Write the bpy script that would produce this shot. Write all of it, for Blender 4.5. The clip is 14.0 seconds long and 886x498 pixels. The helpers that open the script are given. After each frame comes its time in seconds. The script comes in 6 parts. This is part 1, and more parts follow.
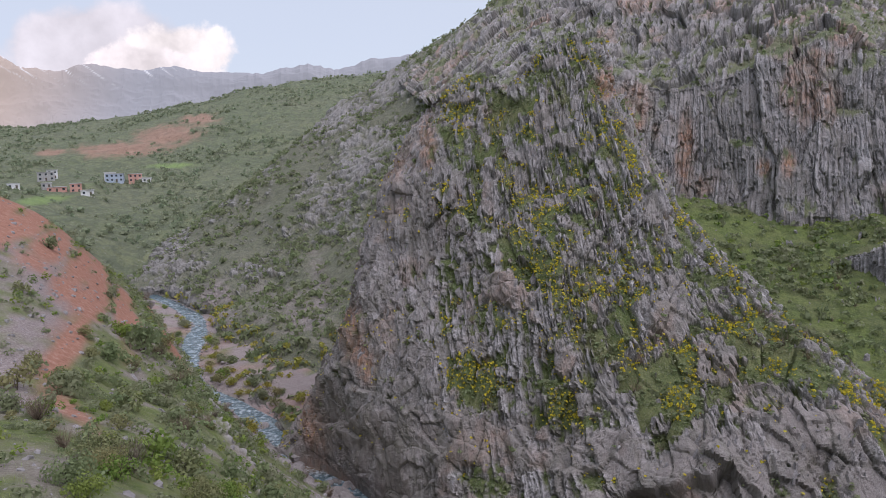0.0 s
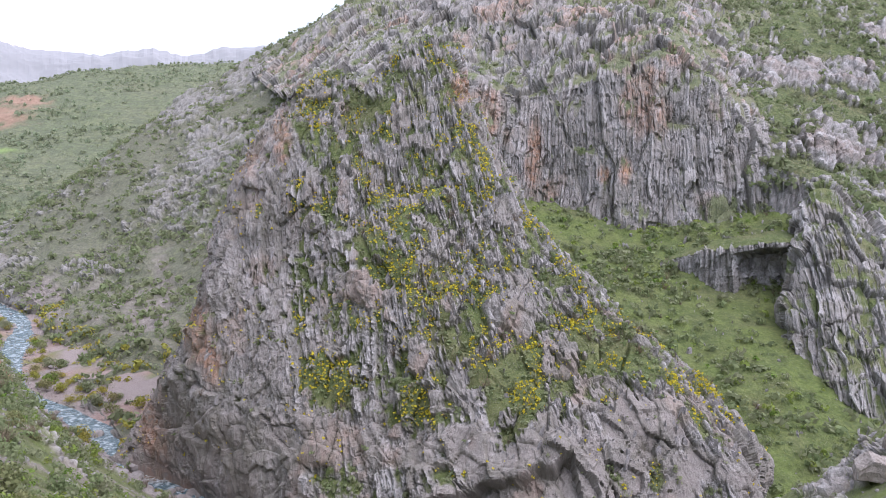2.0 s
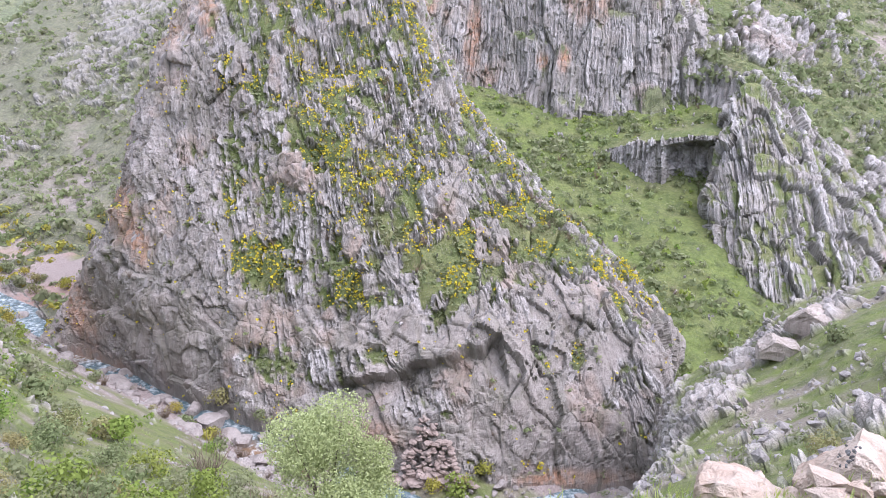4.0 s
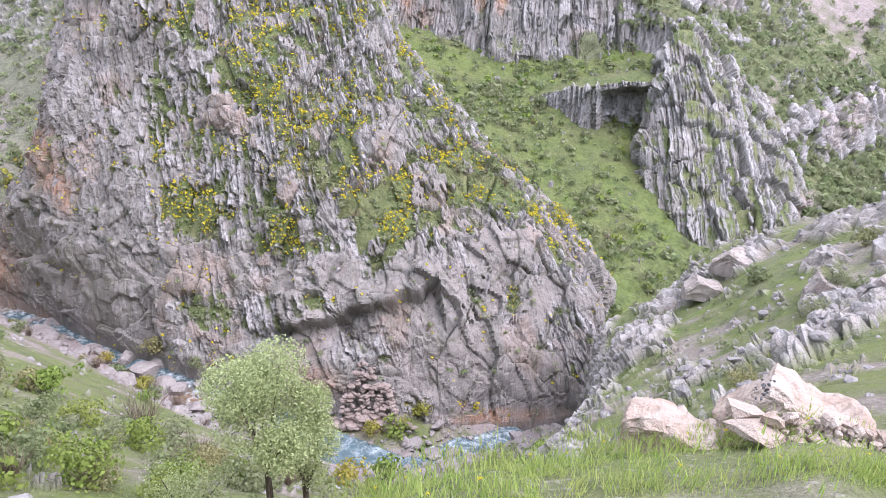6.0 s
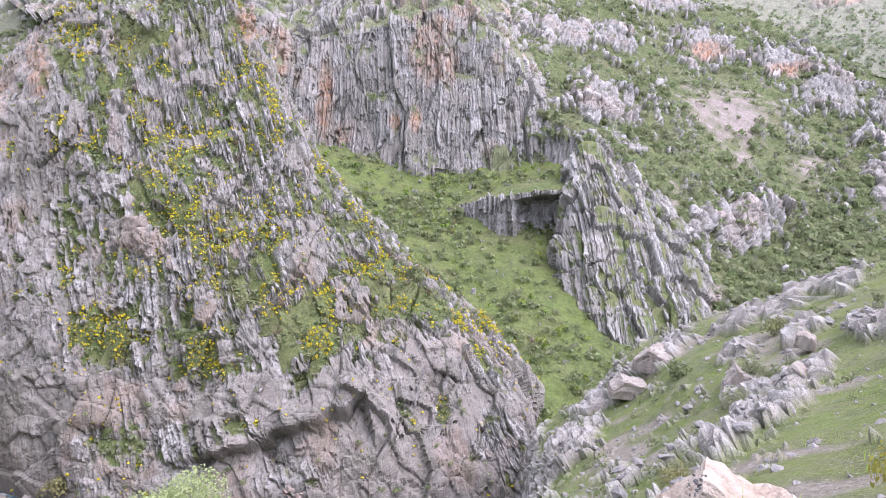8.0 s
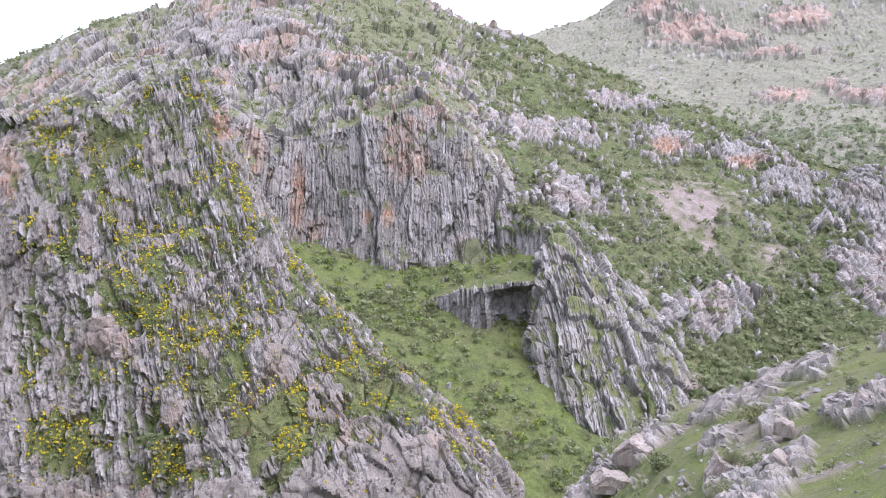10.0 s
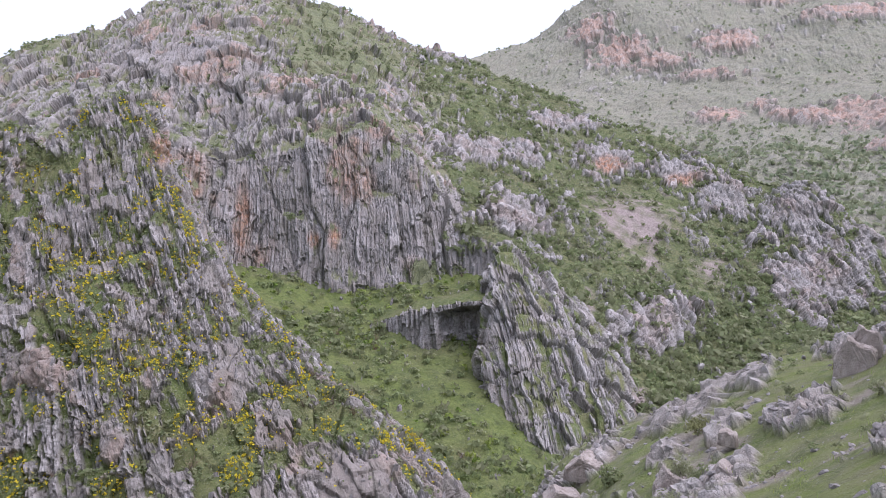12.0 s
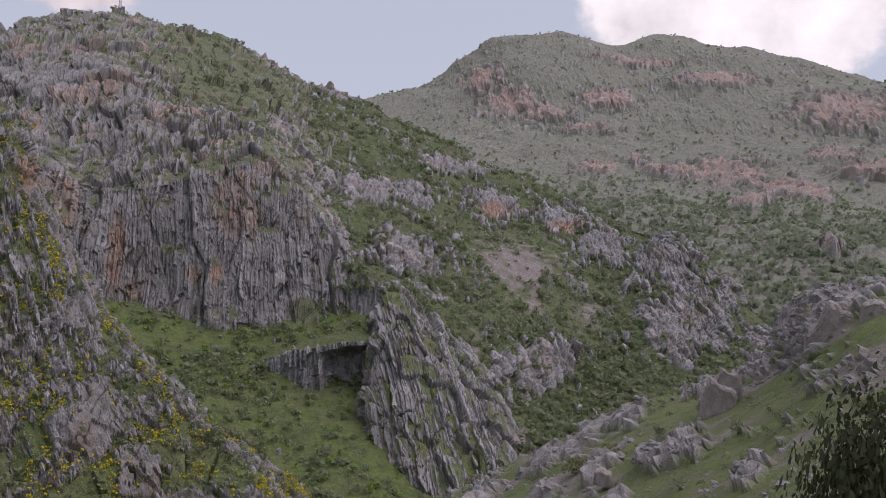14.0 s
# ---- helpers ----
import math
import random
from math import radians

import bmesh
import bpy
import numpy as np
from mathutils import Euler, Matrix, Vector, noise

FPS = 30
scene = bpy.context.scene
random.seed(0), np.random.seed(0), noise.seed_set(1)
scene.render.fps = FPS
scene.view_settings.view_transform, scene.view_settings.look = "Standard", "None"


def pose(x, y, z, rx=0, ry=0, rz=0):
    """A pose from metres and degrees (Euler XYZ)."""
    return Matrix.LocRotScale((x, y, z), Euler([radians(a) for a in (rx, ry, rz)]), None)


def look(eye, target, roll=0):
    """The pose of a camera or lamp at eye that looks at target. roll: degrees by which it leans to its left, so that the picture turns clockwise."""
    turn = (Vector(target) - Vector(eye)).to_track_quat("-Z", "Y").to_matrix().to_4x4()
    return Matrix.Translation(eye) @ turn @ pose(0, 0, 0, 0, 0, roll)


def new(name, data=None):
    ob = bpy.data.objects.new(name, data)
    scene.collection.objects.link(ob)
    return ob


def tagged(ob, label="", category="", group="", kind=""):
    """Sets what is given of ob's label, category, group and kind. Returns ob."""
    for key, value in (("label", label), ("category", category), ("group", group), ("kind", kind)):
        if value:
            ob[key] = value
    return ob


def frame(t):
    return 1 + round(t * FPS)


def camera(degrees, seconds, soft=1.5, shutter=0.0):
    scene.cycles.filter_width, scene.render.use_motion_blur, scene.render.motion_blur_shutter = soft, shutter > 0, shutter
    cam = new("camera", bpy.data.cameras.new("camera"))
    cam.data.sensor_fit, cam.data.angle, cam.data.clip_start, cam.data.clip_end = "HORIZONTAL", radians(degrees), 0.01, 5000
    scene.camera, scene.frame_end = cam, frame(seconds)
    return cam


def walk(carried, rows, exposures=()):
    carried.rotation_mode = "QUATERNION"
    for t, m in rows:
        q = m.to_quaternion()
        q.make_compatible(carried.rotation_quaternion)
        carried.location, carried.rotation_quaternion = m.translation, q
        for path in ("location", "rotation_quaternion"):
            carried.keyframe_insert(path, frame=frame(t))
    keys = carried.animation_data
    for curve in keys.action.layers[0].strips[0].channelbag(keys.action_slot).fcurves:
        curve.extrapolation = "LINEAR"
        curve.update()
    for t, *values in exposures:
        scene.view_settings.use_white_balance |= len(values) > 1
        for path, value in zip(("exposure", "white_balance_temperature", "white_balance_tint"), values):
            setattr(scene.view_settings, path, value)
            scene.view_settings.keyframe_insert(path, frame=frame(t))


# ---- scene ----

cam = camera(63.4, 14.0, 0.75)
EYE = 50.0  # over the river
# seconds, tilt, lean, turn in degrees: the camera is held at one spot and turned
TURNS = [
    (0, 83, 1.99, -0.24),
    (0.5, 82.3, 1.5, -3.42),
    (1, 82.41, 0.97, -6.33),
    (1.5, 83.2, 0.22, -9.47),
    (2, 82.71, -0.19, -11.58),
    (2.5, 80.39, -0.7, -13),
    (3, 78.09, -1.52, -14.03),
    (3.5, 75.81, -1.99, -15.36),
    (6, 69.6, -3.7, -21.26),
    (6.5, 70.64, -4, -23.82),
    (7, 72.83, -3.88, -26.14),
    (7.5, 75.63, -3.42, -27.7),
    (8, 78.78, -2.58, -27.89),
    (10.5, 86.9, -1.33, -31.25),
    (11, 87.15, -0.72, -32.64),
    (11.5, 87.64, -0.58, -33.88),
    (12, 88.07, -0.72, -34.37),
    (12.5, 88.72, -1.08, -35.23),
    (13, 89.44, -1.5, -37.08),
    (13.5, 90.62, -2.12, -40.33),
    (14, 91.5, -2.39, -43.28),
]
walk(cam, [(t, pose(0, 0, EYE, rx, ry, rz)) for t, rx, ry, rz in TURNS],
     exposures=[(t, stops + 0.1, k - 80, tint + 5) for t, stops, k, tint in ((0.0, 0.2, 5970, 17), (1.0, 0.66, 5960, 17), (1.5, 0.88, 5950, 17), (2.0, 0.97, 5930, 17), (3.0, 1.52, 5930, 18), (6.5, 1.62, 5920, 19), (8.0, 1.56, 5950, 20), (10.5, 1.22, 5960, 21), (12.5, 0.83, 5970, 22), (13.4, 0.58, 5980, 22), (14.0, -0.15, 6100, 22))])

# ---- world and sun ----
SUN_AZ, SUN_EL = radians(136), radians(60)
world = bpy.data.worlds.new("world")
scene.world = world
world.use_nodes = True
wn = world.node_tree
sky = wn.nodes.new("ShaderNodeTexSky")
sky.sky_type, sky.sun_disc = "NISHITA", False
sky.sun_elevation, sky.sun_rotation = SUN_EL, SUN_AZ
sky.dust_density, sky.altitude = 3.0, 900
haze = wn.nodes.new("ShaderNodeMix")  # thin high cloud whitens the whole sky
haze.data_type = "RGBA"
haze.inputs[0].default_value, haze.inputs[7].default_value = 0.78, (5.2, 5.55, 5.4, 1)
wn.links.new(sky.outputs[0], haze.inputs[6])
way = wn.nodes.new("ShaderNodeTexCoord").outputs["Generated"]


def cloud(under, centre, radius, bright, puff, scale=9.0):
    """Cumulus in the sky round a direction: a ragged patch lit from above."""
    flat = wn.nodes.new("ShaderNodeVectorMath")
    flat.operation = "MULTIPLY"
    flat.inputs[1].default_value = (1, 1, 2.0)
    wn.links.new(way, flat.inputs[0])
    far = wn.nodes.new("ShaderNodeVectorMath")
    far.operation = "DISTANCE"
    far.inputs[1].default_value = (centre[0], centre[1], centre[2] * 2.0)
    wn.links.new(flat.outputs[0], far.inputs[0])
    tex = wn.nodes.new("ShaderNodeTexNoise")
    tex.inputs["Scale"].default_value, tex.inputs["Detail"].default_value, tex.inputs["Roughness"].default_value = scale, 7, 0.58
    wn.links.new(way, tex.inputs["Vector"])
    add = wn.nodes.new("ShaderNodeMath")
    add.operation = "MULTIPLY_ADD"
    add.inputs[1].default_value = -puff
    wn.links.new(tex.outputs["Fac"], add.inputs[0])
    wn.links.new(far.outputs["Value"], add.inputs[2])
    edge = wn.nodes.new("ShaderNodeMapRange")
    edge.interpolation_type = "SMOOTHSTEP"
    edge.inputs["From Min"].default_value, edge.inputs["From Max"].default_value = radius - puff * 0.5, radius * 0.72 - puff * 0.5
    wn.links.new(add.outputs[0], edge.inputs["Value"])
    over = wn.nodes.new("ShaderNodeMix")
    over.data_type = "RGBA"
    tone = wn.nodes.new("ShaderNodeMix")
    tone.data_type = "RGBA"
    tone.inputs[6].default_value, tone.inputs[7].default_value = (*[0.78 * v for v in bright], 1), (*[1.12 * v for v in bright], 1)
    lump = wn.nodes.new("ShaderNodeMapRange")
    lump.inputs["From Min"].default_value, lump.inputs["From Max"].default_value = 0.38, 0.62
    wn.links.new(tex.outputs["Fac"], lump.inputs["Value"])
    wn.links.new(lump.outputs[0], tone.inputs[0])
    wn.links.new(tone.outputs[2], over.inputs[7])
    wn.links.new(edge.outputs[0], over.inputs[0])
    wn.links.new(under, over.inputs[6])
    return over.outputs[2]


air = cloud(haze.outputs[2], (-0.40, 0.905, 0.145), 0.13, (6.0, 5.7, 5.4), 0.2, 7.0)
air = cloud(air, (-0.325, 0.935, 0.148), 0.075, (7.6, 7.0, 6.1), 0.14, 13.0)
air = cloud(air, (-0.37, 0.92, 0.13), 0.06, (7.0, 6.4, 5.7), 0.12, 15.0)
air = cloud(air, (0.86, 0.40, 0.325), 0.22, (8.6, 8.2, 7.4), 0.4, 6.0)
air = cloud(air, (0.23, 0.915, 0.33), 0.1, (6.9, 6.3, 5.8), 0.2, 8.0)
wn.links.new(air, wn.nodes["Background"].inputs[0])
wn.nodes["Background"].inputs[1].default_value = 0.115
sun = new("sun", bpy.data.lights.new("sun", "SUN"))
sun.data.energy, sun.data.angle = 1.9, radians(60)
sun.data.color = (1.0, 0.95, 0.88)
sun.matrix_world = look((math.sin(SUN_AZ) * math.cos(SUN_EL) * 100, math.cos(SUN_AZ) * math.cos(SUN_EL) * 100, math.sin(SUN_EL) * 100), (0, 0, 0))

# -- control lines --
SPUR_FOOT = [(-31.6, 121.8, 1), (-18.6, 110.8, 1), (-8.2, 97.7, 1), (0.7, 87.8, 1), (8.5, 79.9, 1), (18.3, 73, 1), (30.2, 66, 1), (44.5, 64, 1), (48.6, 65.5, 3), (66.6, 87.6, -7.5)]
SPUR_LEDGE = [(-24.5, 129.3, 7.5), (-18.7, 110.3, 17.3), (-10.4, 101, 16.6), (-1.5, 94, 16.3), (10.7, 88.7, 15.2), (23.4, 83.2, 17.3), (33.1, 79.9, 16.4), (46.1, 76.5, 17.1), (56.2, 77.7, 13.7), (70.4, 94.1, 1.6)]
SPUR_MID = [(-15.8, 128.2, 28.7), (-10.8, 113.4, 31.7), (-5.2, 107, 31), (1.1, 102.8, 30.8), (10.4, 99.8, 32), (19.6, 97.5, 32.2), (30.1, 96.6, 31.4), (40, 97.5, 31), (51.4, 95.9, 21.9), (61.3, 111.8, 14.1)]
SPUR_HIGH = [(-13, 130.6, 41.8), (-8.7, 119.4, 44.5), (-2.5, 114.8, 47), (4.9, 112.2, 46.3), (12.3, 110, 46.6), (19.9, 108.9, 46.7), (28.9, 109.4, 46.5), (36, 112.5, 41.9), (41.4, 115.8, 35.5), (47.6, 131, 29.1)]
SPUR_CREST = [(-4.3, 134.3, 56.9), (-0.5, 132, 61.2), (7.4, 127.8, 64.5), (13, 128.9, 61.5), (18.5, 128.3, 67), (25.2, 127.1, 70.7), (29.4, 126.2, 63), (32.9, 128.7, 55.8), (37, 130.9, 48.7), (40.9, 144.7, 43.5)]
SPUR_BACK = [(-5, 156.3, 30.9), (-0.6, 154, 35.2), (8.6, 149.8, 38.5), (15.2, 150.8, 35.5), (21.7, 150, 41), (29.5, 148.7, 44.7), (34.4, 147.7, 37), (38.3, 150, 29.8), (43, 152, 22.7), (46.9, 165.9, 17.5)]
SPUR_BASE = [(-31.3, 120.5, -4), (-18.5, 109.7, -4), (-8.1, 96.8, -4), (0.6, 86.9, -4), (8.4, 79.1, -4), (18.1, 72.3, -4), (29.9, 65.3, -4), (44.1, 63.4, -4), (48.1, 64.9, -2), (65.9, 86.7, -12.5)]
FLANK_FOOT = [(-121.3, 259, 6), (-117.8, 282.1, 5), (-96.7, 265.4, 5), (-65.7, 213.2, 3), (-51, 174.7, 2), (-37.7, 143, 1), (-23, 118.5, 1), (-13.8, 174.5, -22.8)]
FLANK_BASE = [(-121.3, 259, -1), (-117.8, 282.1, -2), (-96.7, 265.4, -2), (-65.7, 213.2, -4), (-51, 174.7, -5), (-37.7, 143, -6), (-23, 118.5, -6), (-13.8, 174.5, -29.8)]
FLANK_LOW = [(-174, 382.3, -10.5), (-131.4, 335.1, 9.7), (-97.4, 304.8, 18.7), (-65.6, 261.9, 14.1), (-46.1, 215.1, 8), (-32.4, 183.2, 5), (-21.8, 178.7, -0.2), (-4.6, 204.9, 5.3)]
FLANK_MID = [(-186.9, 431.2, -9.9), (-130.7, 378.1, 19), (-93.1, 347.8, 35.7), (-62.5, 303.6, 32), (-41.1, 254.7, 22.4), (-24.6, 213.6, 19.7), (-14, 209.5, 24.9), (3.2, 235, 28.7)]
FLANK_HIGH = [(-185.8, 485.7, 1.2), (-119.1, 433.9, 39), (-77.7, 402.6, 60.6), (-47.8, 366.9, 61.7), (-23.6, 309.1, 54.5), (-7.9, 259.9, 47.3), (4.4, 250, 56.7), (21.7, 269.1, 62.8)]
FLANK_CREST = [(-188.6, 527.3, 4.9), (-118.4, 506.3, 48.3), (-67.4, 495.4, 84.9), (-17.4, 479.7, 116.6), (21.5, 469.5, 136), (45.8, 457.7, 148.9), (65.1, 445.3, 156.9), (79.8, 432.7, 159.7)]
FLANK_BACK = [(-218.9, 612, -55.1), (-138.9, 594, -11.7), (-79.5, 584.6, 24.9), (-20.7, 569.6, 56.6), (25.6, 559.4, 76), (54.8, 547.3, 88.9), (78.1, 534.3, 96.9), (96.1, 521.2, 99.7)]
CLIFF_FOOT = [(18.2, 214.2, 52.7), (39.3, 211.4, 47.2), (56.3, 207.5, 42.7), (69.1, 202.5, 39.6), (81.7, 195.6, 34.1), (95.6, 187, 31), (110.9, 180.7, 32.7), (124.3, 176.6, 34.3), (138.8, 173.2, 40.2)]
CLIFF_BASE = [(17.9, 211, 38.7), (38.7, 208.2, 33.2), (55.4, 204.4, 28.7), (68.1, 199.5, 25.6), (80.5, 192.7, 20.1), (94.1, 184.2, 17), (109.2, 178, 18.7), (122.4, 174, 20.3), (136.8, 170.6, 26.2)]
CLIFF_TOP = [(9, 231.8, 64.9), (30.6, 230, 72.6), (47.8, 225, 72.8), (71.1, 214.5, 69.6), (78.2, 209.9, 70.7), (95.1, 202.8, 74.9), (109.9, 197.5, 79.1), (123.7, 189.1, 63.7), (141.1, 179.1, 45.3)]
BENCH = [(1.8, 270, 68.5), (28.9, 266.4, 83.9), (44.3, 258.2, 85.1), (68.9, 248.6, 81.3), (87.6, 246.9, 92.7), (107.5, 238.9, 92), (125.5, 230, 89.8), (138.6, 214, 72.4), (151.5, 192.5, 52.7)]
UPPER = [(-8.1, 329.9, 78.1), (27.3, 323.9, 101.4), (49.7, 314.1, 106.1), (69.9, 310.2, 115.1), (96.6, 315.5, 129.7), (123.7, 305.9, 126), (151, 287.8, 115.6), (167.3, 261, 94.2), (179.1, 228.1, 69.1)]
MAIN_CREST = [(-23.3, 429.4, 93.4), (30.3, 418.9, 134), (66.7, 414.7, 149.2), (94.6, 414.3, 167.1), (132.9, 419.4, 185.4), (165.2, 418.6, 185), (210.1, 409.2, 179.9), (248.2, 399.1, 164.4), (274.3, 381.6, 156.1)]
MAIN_BACK = [(-29.3, 539.2, 23.4), (38.3, 528.6, 64), (84.2, 523.3, 79.2), (119, 521.6, 97.1), (166.2, 524.3, 115.4), (205.6, 520.9, 115), (260.3, 507.1, 109.9), (306.3, 492.5, 94.4), (338.5, 470.9, 86.1)]
SCREE_FOOT = [(123.4, 188.1, 49.1), (135.6, 166.8, 43.3), (139.5, 150.3, 31.3), (137.1, 131.6, 19.8), (132.1, 114.7, 9), (129.6, 102.1, 3.1), (153.4, 103.4, 5.7), (188, 104.4, 10.1), (227.7, 103.1, 14.8), (271.3, 102.4, 19.4)]
SCREE_MID = [(133.3, 211.5, 66.3), (152.5, 191.7, 57.7), (168.9, 177.4, 45.1), (177.7, 161.4, 34.7), (184.8, 145.2, 24.9), (186.7, 130.8, 15.9), (205.3, 124.3, 15.4), (233.2, 119.5, 17.7), (256.5, 112.4, 21.1), (285.3, 107.7, 19.9)]
SCREE_HIGH = [(170.4, 282.6, 104.4), (196.1, 265.4, 93.5), (217.3, 241.7, 81.6), (232.7, 216.7, 67), (242.9, 195.8, 57.7), (250.3, 174.3, 46.6), (256.1, 156.3, 38.4), (264.7, 141.1, 32.6), (276.7, 128.2, 26.8), (298.6, 115, 20.5)]
SCREE_CREST = [(229.9, 398.4, 164.4), (267.4, 374.3, 154.5), (288.7, 345.2, 138.7), (308.8, 299.2, 116.2), (318.3, 258.5, 98.6), (321, 221.5, 81.8), (320.9, 194, 72), (317.3, 170, 68.9), (310.7, 150, 51.2), (312.2, 121.5, 24.9)]
SCREE_BACK = [(269.9, 467.7, 109.4), (313.9, 439.4, 99.5), (340, 406.6, 83.7), (366.2, 354.9, 61.2), (380.4, 308.9, 43.6), (386.8, 267, 26.8), (389.3, 235.4, 17), (387.9, 207.8, 13.9), (382.7, 184.8, -3.8), (386.7, 150.5, -30.1)]
BOWL_FOOT = [(35.5, 145.7, 17.2), (43.3, 122.6, 10.9), (66.5, 90.2, -2.9), (62.6, 83.1, -0.9), (64.5, 81.6, 0.5), (86.2, 90.5, 2.5)]
BOWL_MID = [(46.1, 179.2, 28.6), (57.5, 160, 19.7), (64.4, 135.5, 13.5), (72.6, 117.3, 7.5), (86.4, 110.2, 7.2), (111.9, 114.4, 7)]
BOWL_HIGH = [(50.7, 197.6, 35.5), (66.1, 184.5, 30), (80.5, 169.9, 23.4), (91.9, 154.8, 20.3), (107.2, 139.6, 17.1), (133.6, 135.1, 16.9)]
BOWL_TOP = [(56.6, 220.9, 47.2), (75.2, 215.2, 43.2), (95.7, 202.6, 36.2), (116.6, 193.6, 37.4), (142.4, 180.6, 41.7), (164, 164.1, 34.1)]
FIN_FOOT = [(107.6, 134.2, 8.4), (94.3, 116.6, -0.6), (92.8, 102.1, -1.6), (102.5, 95.3, 3), (111.9, 93.7, 5.7), (131.9, 107.3, 1.9)]
FIN_MID = [(111.3, 144, 20.3), (100.7, 130.7, 17.9), (101.8, 118.2, 15), (111.2, 112.3, 16.3), (123.5, 109.5, 14.2), (144, 123.9, 10.4)]
FIN_HIGH = [(117.9, 151.6, 30.9), (109.7, 141.4, 30.1), (111.6, 133.5, 30.8), (119.6, 129.1, 30.1), (130.8, 126.6, 25.6), (148.9, 140.9, 22.6)]
FIN_TOP = [(129.1, 160.6, 42.3), (124.5, 154, 44.4), (124.3, 150.3, 44.6), (128.5, 148, 40.8), (134.5, 145.3, 35.4), (149.9, 158.3, 32.3)]
FIN_BACK = [(140.3, 174.6, 28.3), (135.8, 167.9, 30.4), (135.8, 164.1, 30.6), (140.3, 161.6, 26.8), (146.7, 158.5, 21.4), (162.3, 171.3, 18.3)]
SHELTER_FOOT = [(89.9, 167.4, 21.6), (95.2, 157.4, 19.4), (98.7, 148.1, 16.5), (103.9, 142.1, 14.5), (109.4, 137.8, 14.4)]
SHELTER_TOP = [(91.8, 166.4, 23.9), (95.6, 158.4, 26.5), (99.6, 149.9, 29), (103.7, 144.7, 30.6), (111, 140.4, 31.5)]
NEAR_1 = [(-3.5, 1.9, 46.9), (-3.1, 2.6, 46.9), (-2.6, 3.1, 46.6), (-2.1, 3.4, 46.5), (-1.8, 3.6, 46.4), (-1.6, 3.7, 46.4), (-1.3, 3.8, 46.4), (-1, 3.9, 46.3), (-0.6, 4, 46.3), (0, 4, 46.3), (0.7, 3.9, 46.3), (1.4, 3.8, 46.5), (2, 3.7, 46.7), (2.5, 3.7, 46.6), (3.1, 3.9, 46.5), (3.5, 3.8, 46.55), (4.2, 3.7, 46.55), (4.9, 3.5, 46.7), (5.5, 3.2, 46.7), (5.8, 2.6, 46.9), (5.7, 1.9, 47.1), (4.9, 0.9, 47.5), (4, -0.3, 47.7), (2.7, -1.3, 48), (2, -3.5, 48), (-0.7, -3.9, 48.1), (-3.3, -2.3, 48), (-4, -0, 47.5), (-3.5, 1.9, 46.9)]
NEAR_2 = [(-26.5, 14.1, 40.3), (-23, 19.3, 38.5), (-19.3, 23, 37.3), (-15.9, 25.4, 36.6), (-13.6, 26.7, 35), (-11.7, 27.6, 33.4), (-9.8, 28.4, 31.3), (-6.3, 25.2, 31.1), (-3.1, 21.8, 32.2), (0, 20, 32.6), (3.3, 18.7, 32.3), (6.2, 16.9, 32.6), (8.5, 15.9, 33.2), (8.9, 13.3, 37), (9.2, 11.8, 39.1), (9.5, 10.2, 40.6), (10.4, 9.4, 41.3), (11.3, 8.2, 42.2), (12.1, 7, 43), (12.8, 5.7, 43.8), (13.3, 4.3, 44.6), (13.8, 2.4, 45.5), (13.9, -1.2, 46.5), (12.7, -5.9, 48), (7, -12.1, 49), (-2.4, -13.8, 49.5), (-14.7, -10.3, 48.4), (-24, -0, 44.9), (-26.5, 14.1, 40.3)]
NEAR_3 = [(-70.6, 37.6, 40.2), (-61.3, 51.4, 35.9), (-50.1, 59.8, 33.4), (-39.7, 63.6, 32), (-36.3, 71.3, 28.6), (-33.2, 78.2, 24.8), (-29.3, 85.1, 19.9), (-18.1, 72.8, 15), (-8.1, 57.4, 16.5), (0, 50, 15.6), (7.6, 43.3, 15.6), (13.7, 37.6, 15.2), (18.8, 35.3, 17.6), (20.1, 29.8, 24.8), (24.6, 31.5, 26.9), (28.6, 30.7, 28.1), (33.4, 30.1, 30), (36.4, 26.5, 33.6), (39, 22.5, 36.2), (40.2, 17.9, 39.4), (39.9, 13, 42.6), (37.4, 6.6, 45.3), (35.9, -3.1, 48.1), (32.6, -15.2, 51.3), (18, -31.2, 53.1), (-6.3, -35.5, 54.4), (-41, -28.7, 53.5), (-70, -0, 47.6), (-70.6, 37.6, 40.2)]
NEAR_EDGE = [(-118.1, 92.5, 67.1), (-105.1, 107.1, 63.1), (-89.1, 120.7, 53.6), (-80.1, 129.2, 47), (-75.7, 138.7, 41), (-72.3, 151.7, 30.4), (-69, 164.1, 19.2), (-65.7, 173.3, 1.5), (-32.5, 121.4, 1.2), (-8.6, 89.8, 1.2), (1, 76, 1.2), (16.4, 60.3, 1.2), (31.2, 58.4, 1.2), (35.5, 52.1, 7), (39.4, 52.9, 9.1), (44.5, 59.1, 15.2), (52.9, 58.7, 19.9), (58.3, 57.7, 24.7), (70.2, 42.4, 36), (75.3, 37.2, 38), (79.3, 33.2, 41.5), (75.5, 26.5, 48.7), (72.7, 14, 50.4), (63.4, -29.6, 54.9), (40, -69.3, 62.7), (-14.8, -83.7, 66.5), (-90.1, -63.1, 67.4), (-140, -0, 64.7), (-118.1, 92.5, 67.1)]
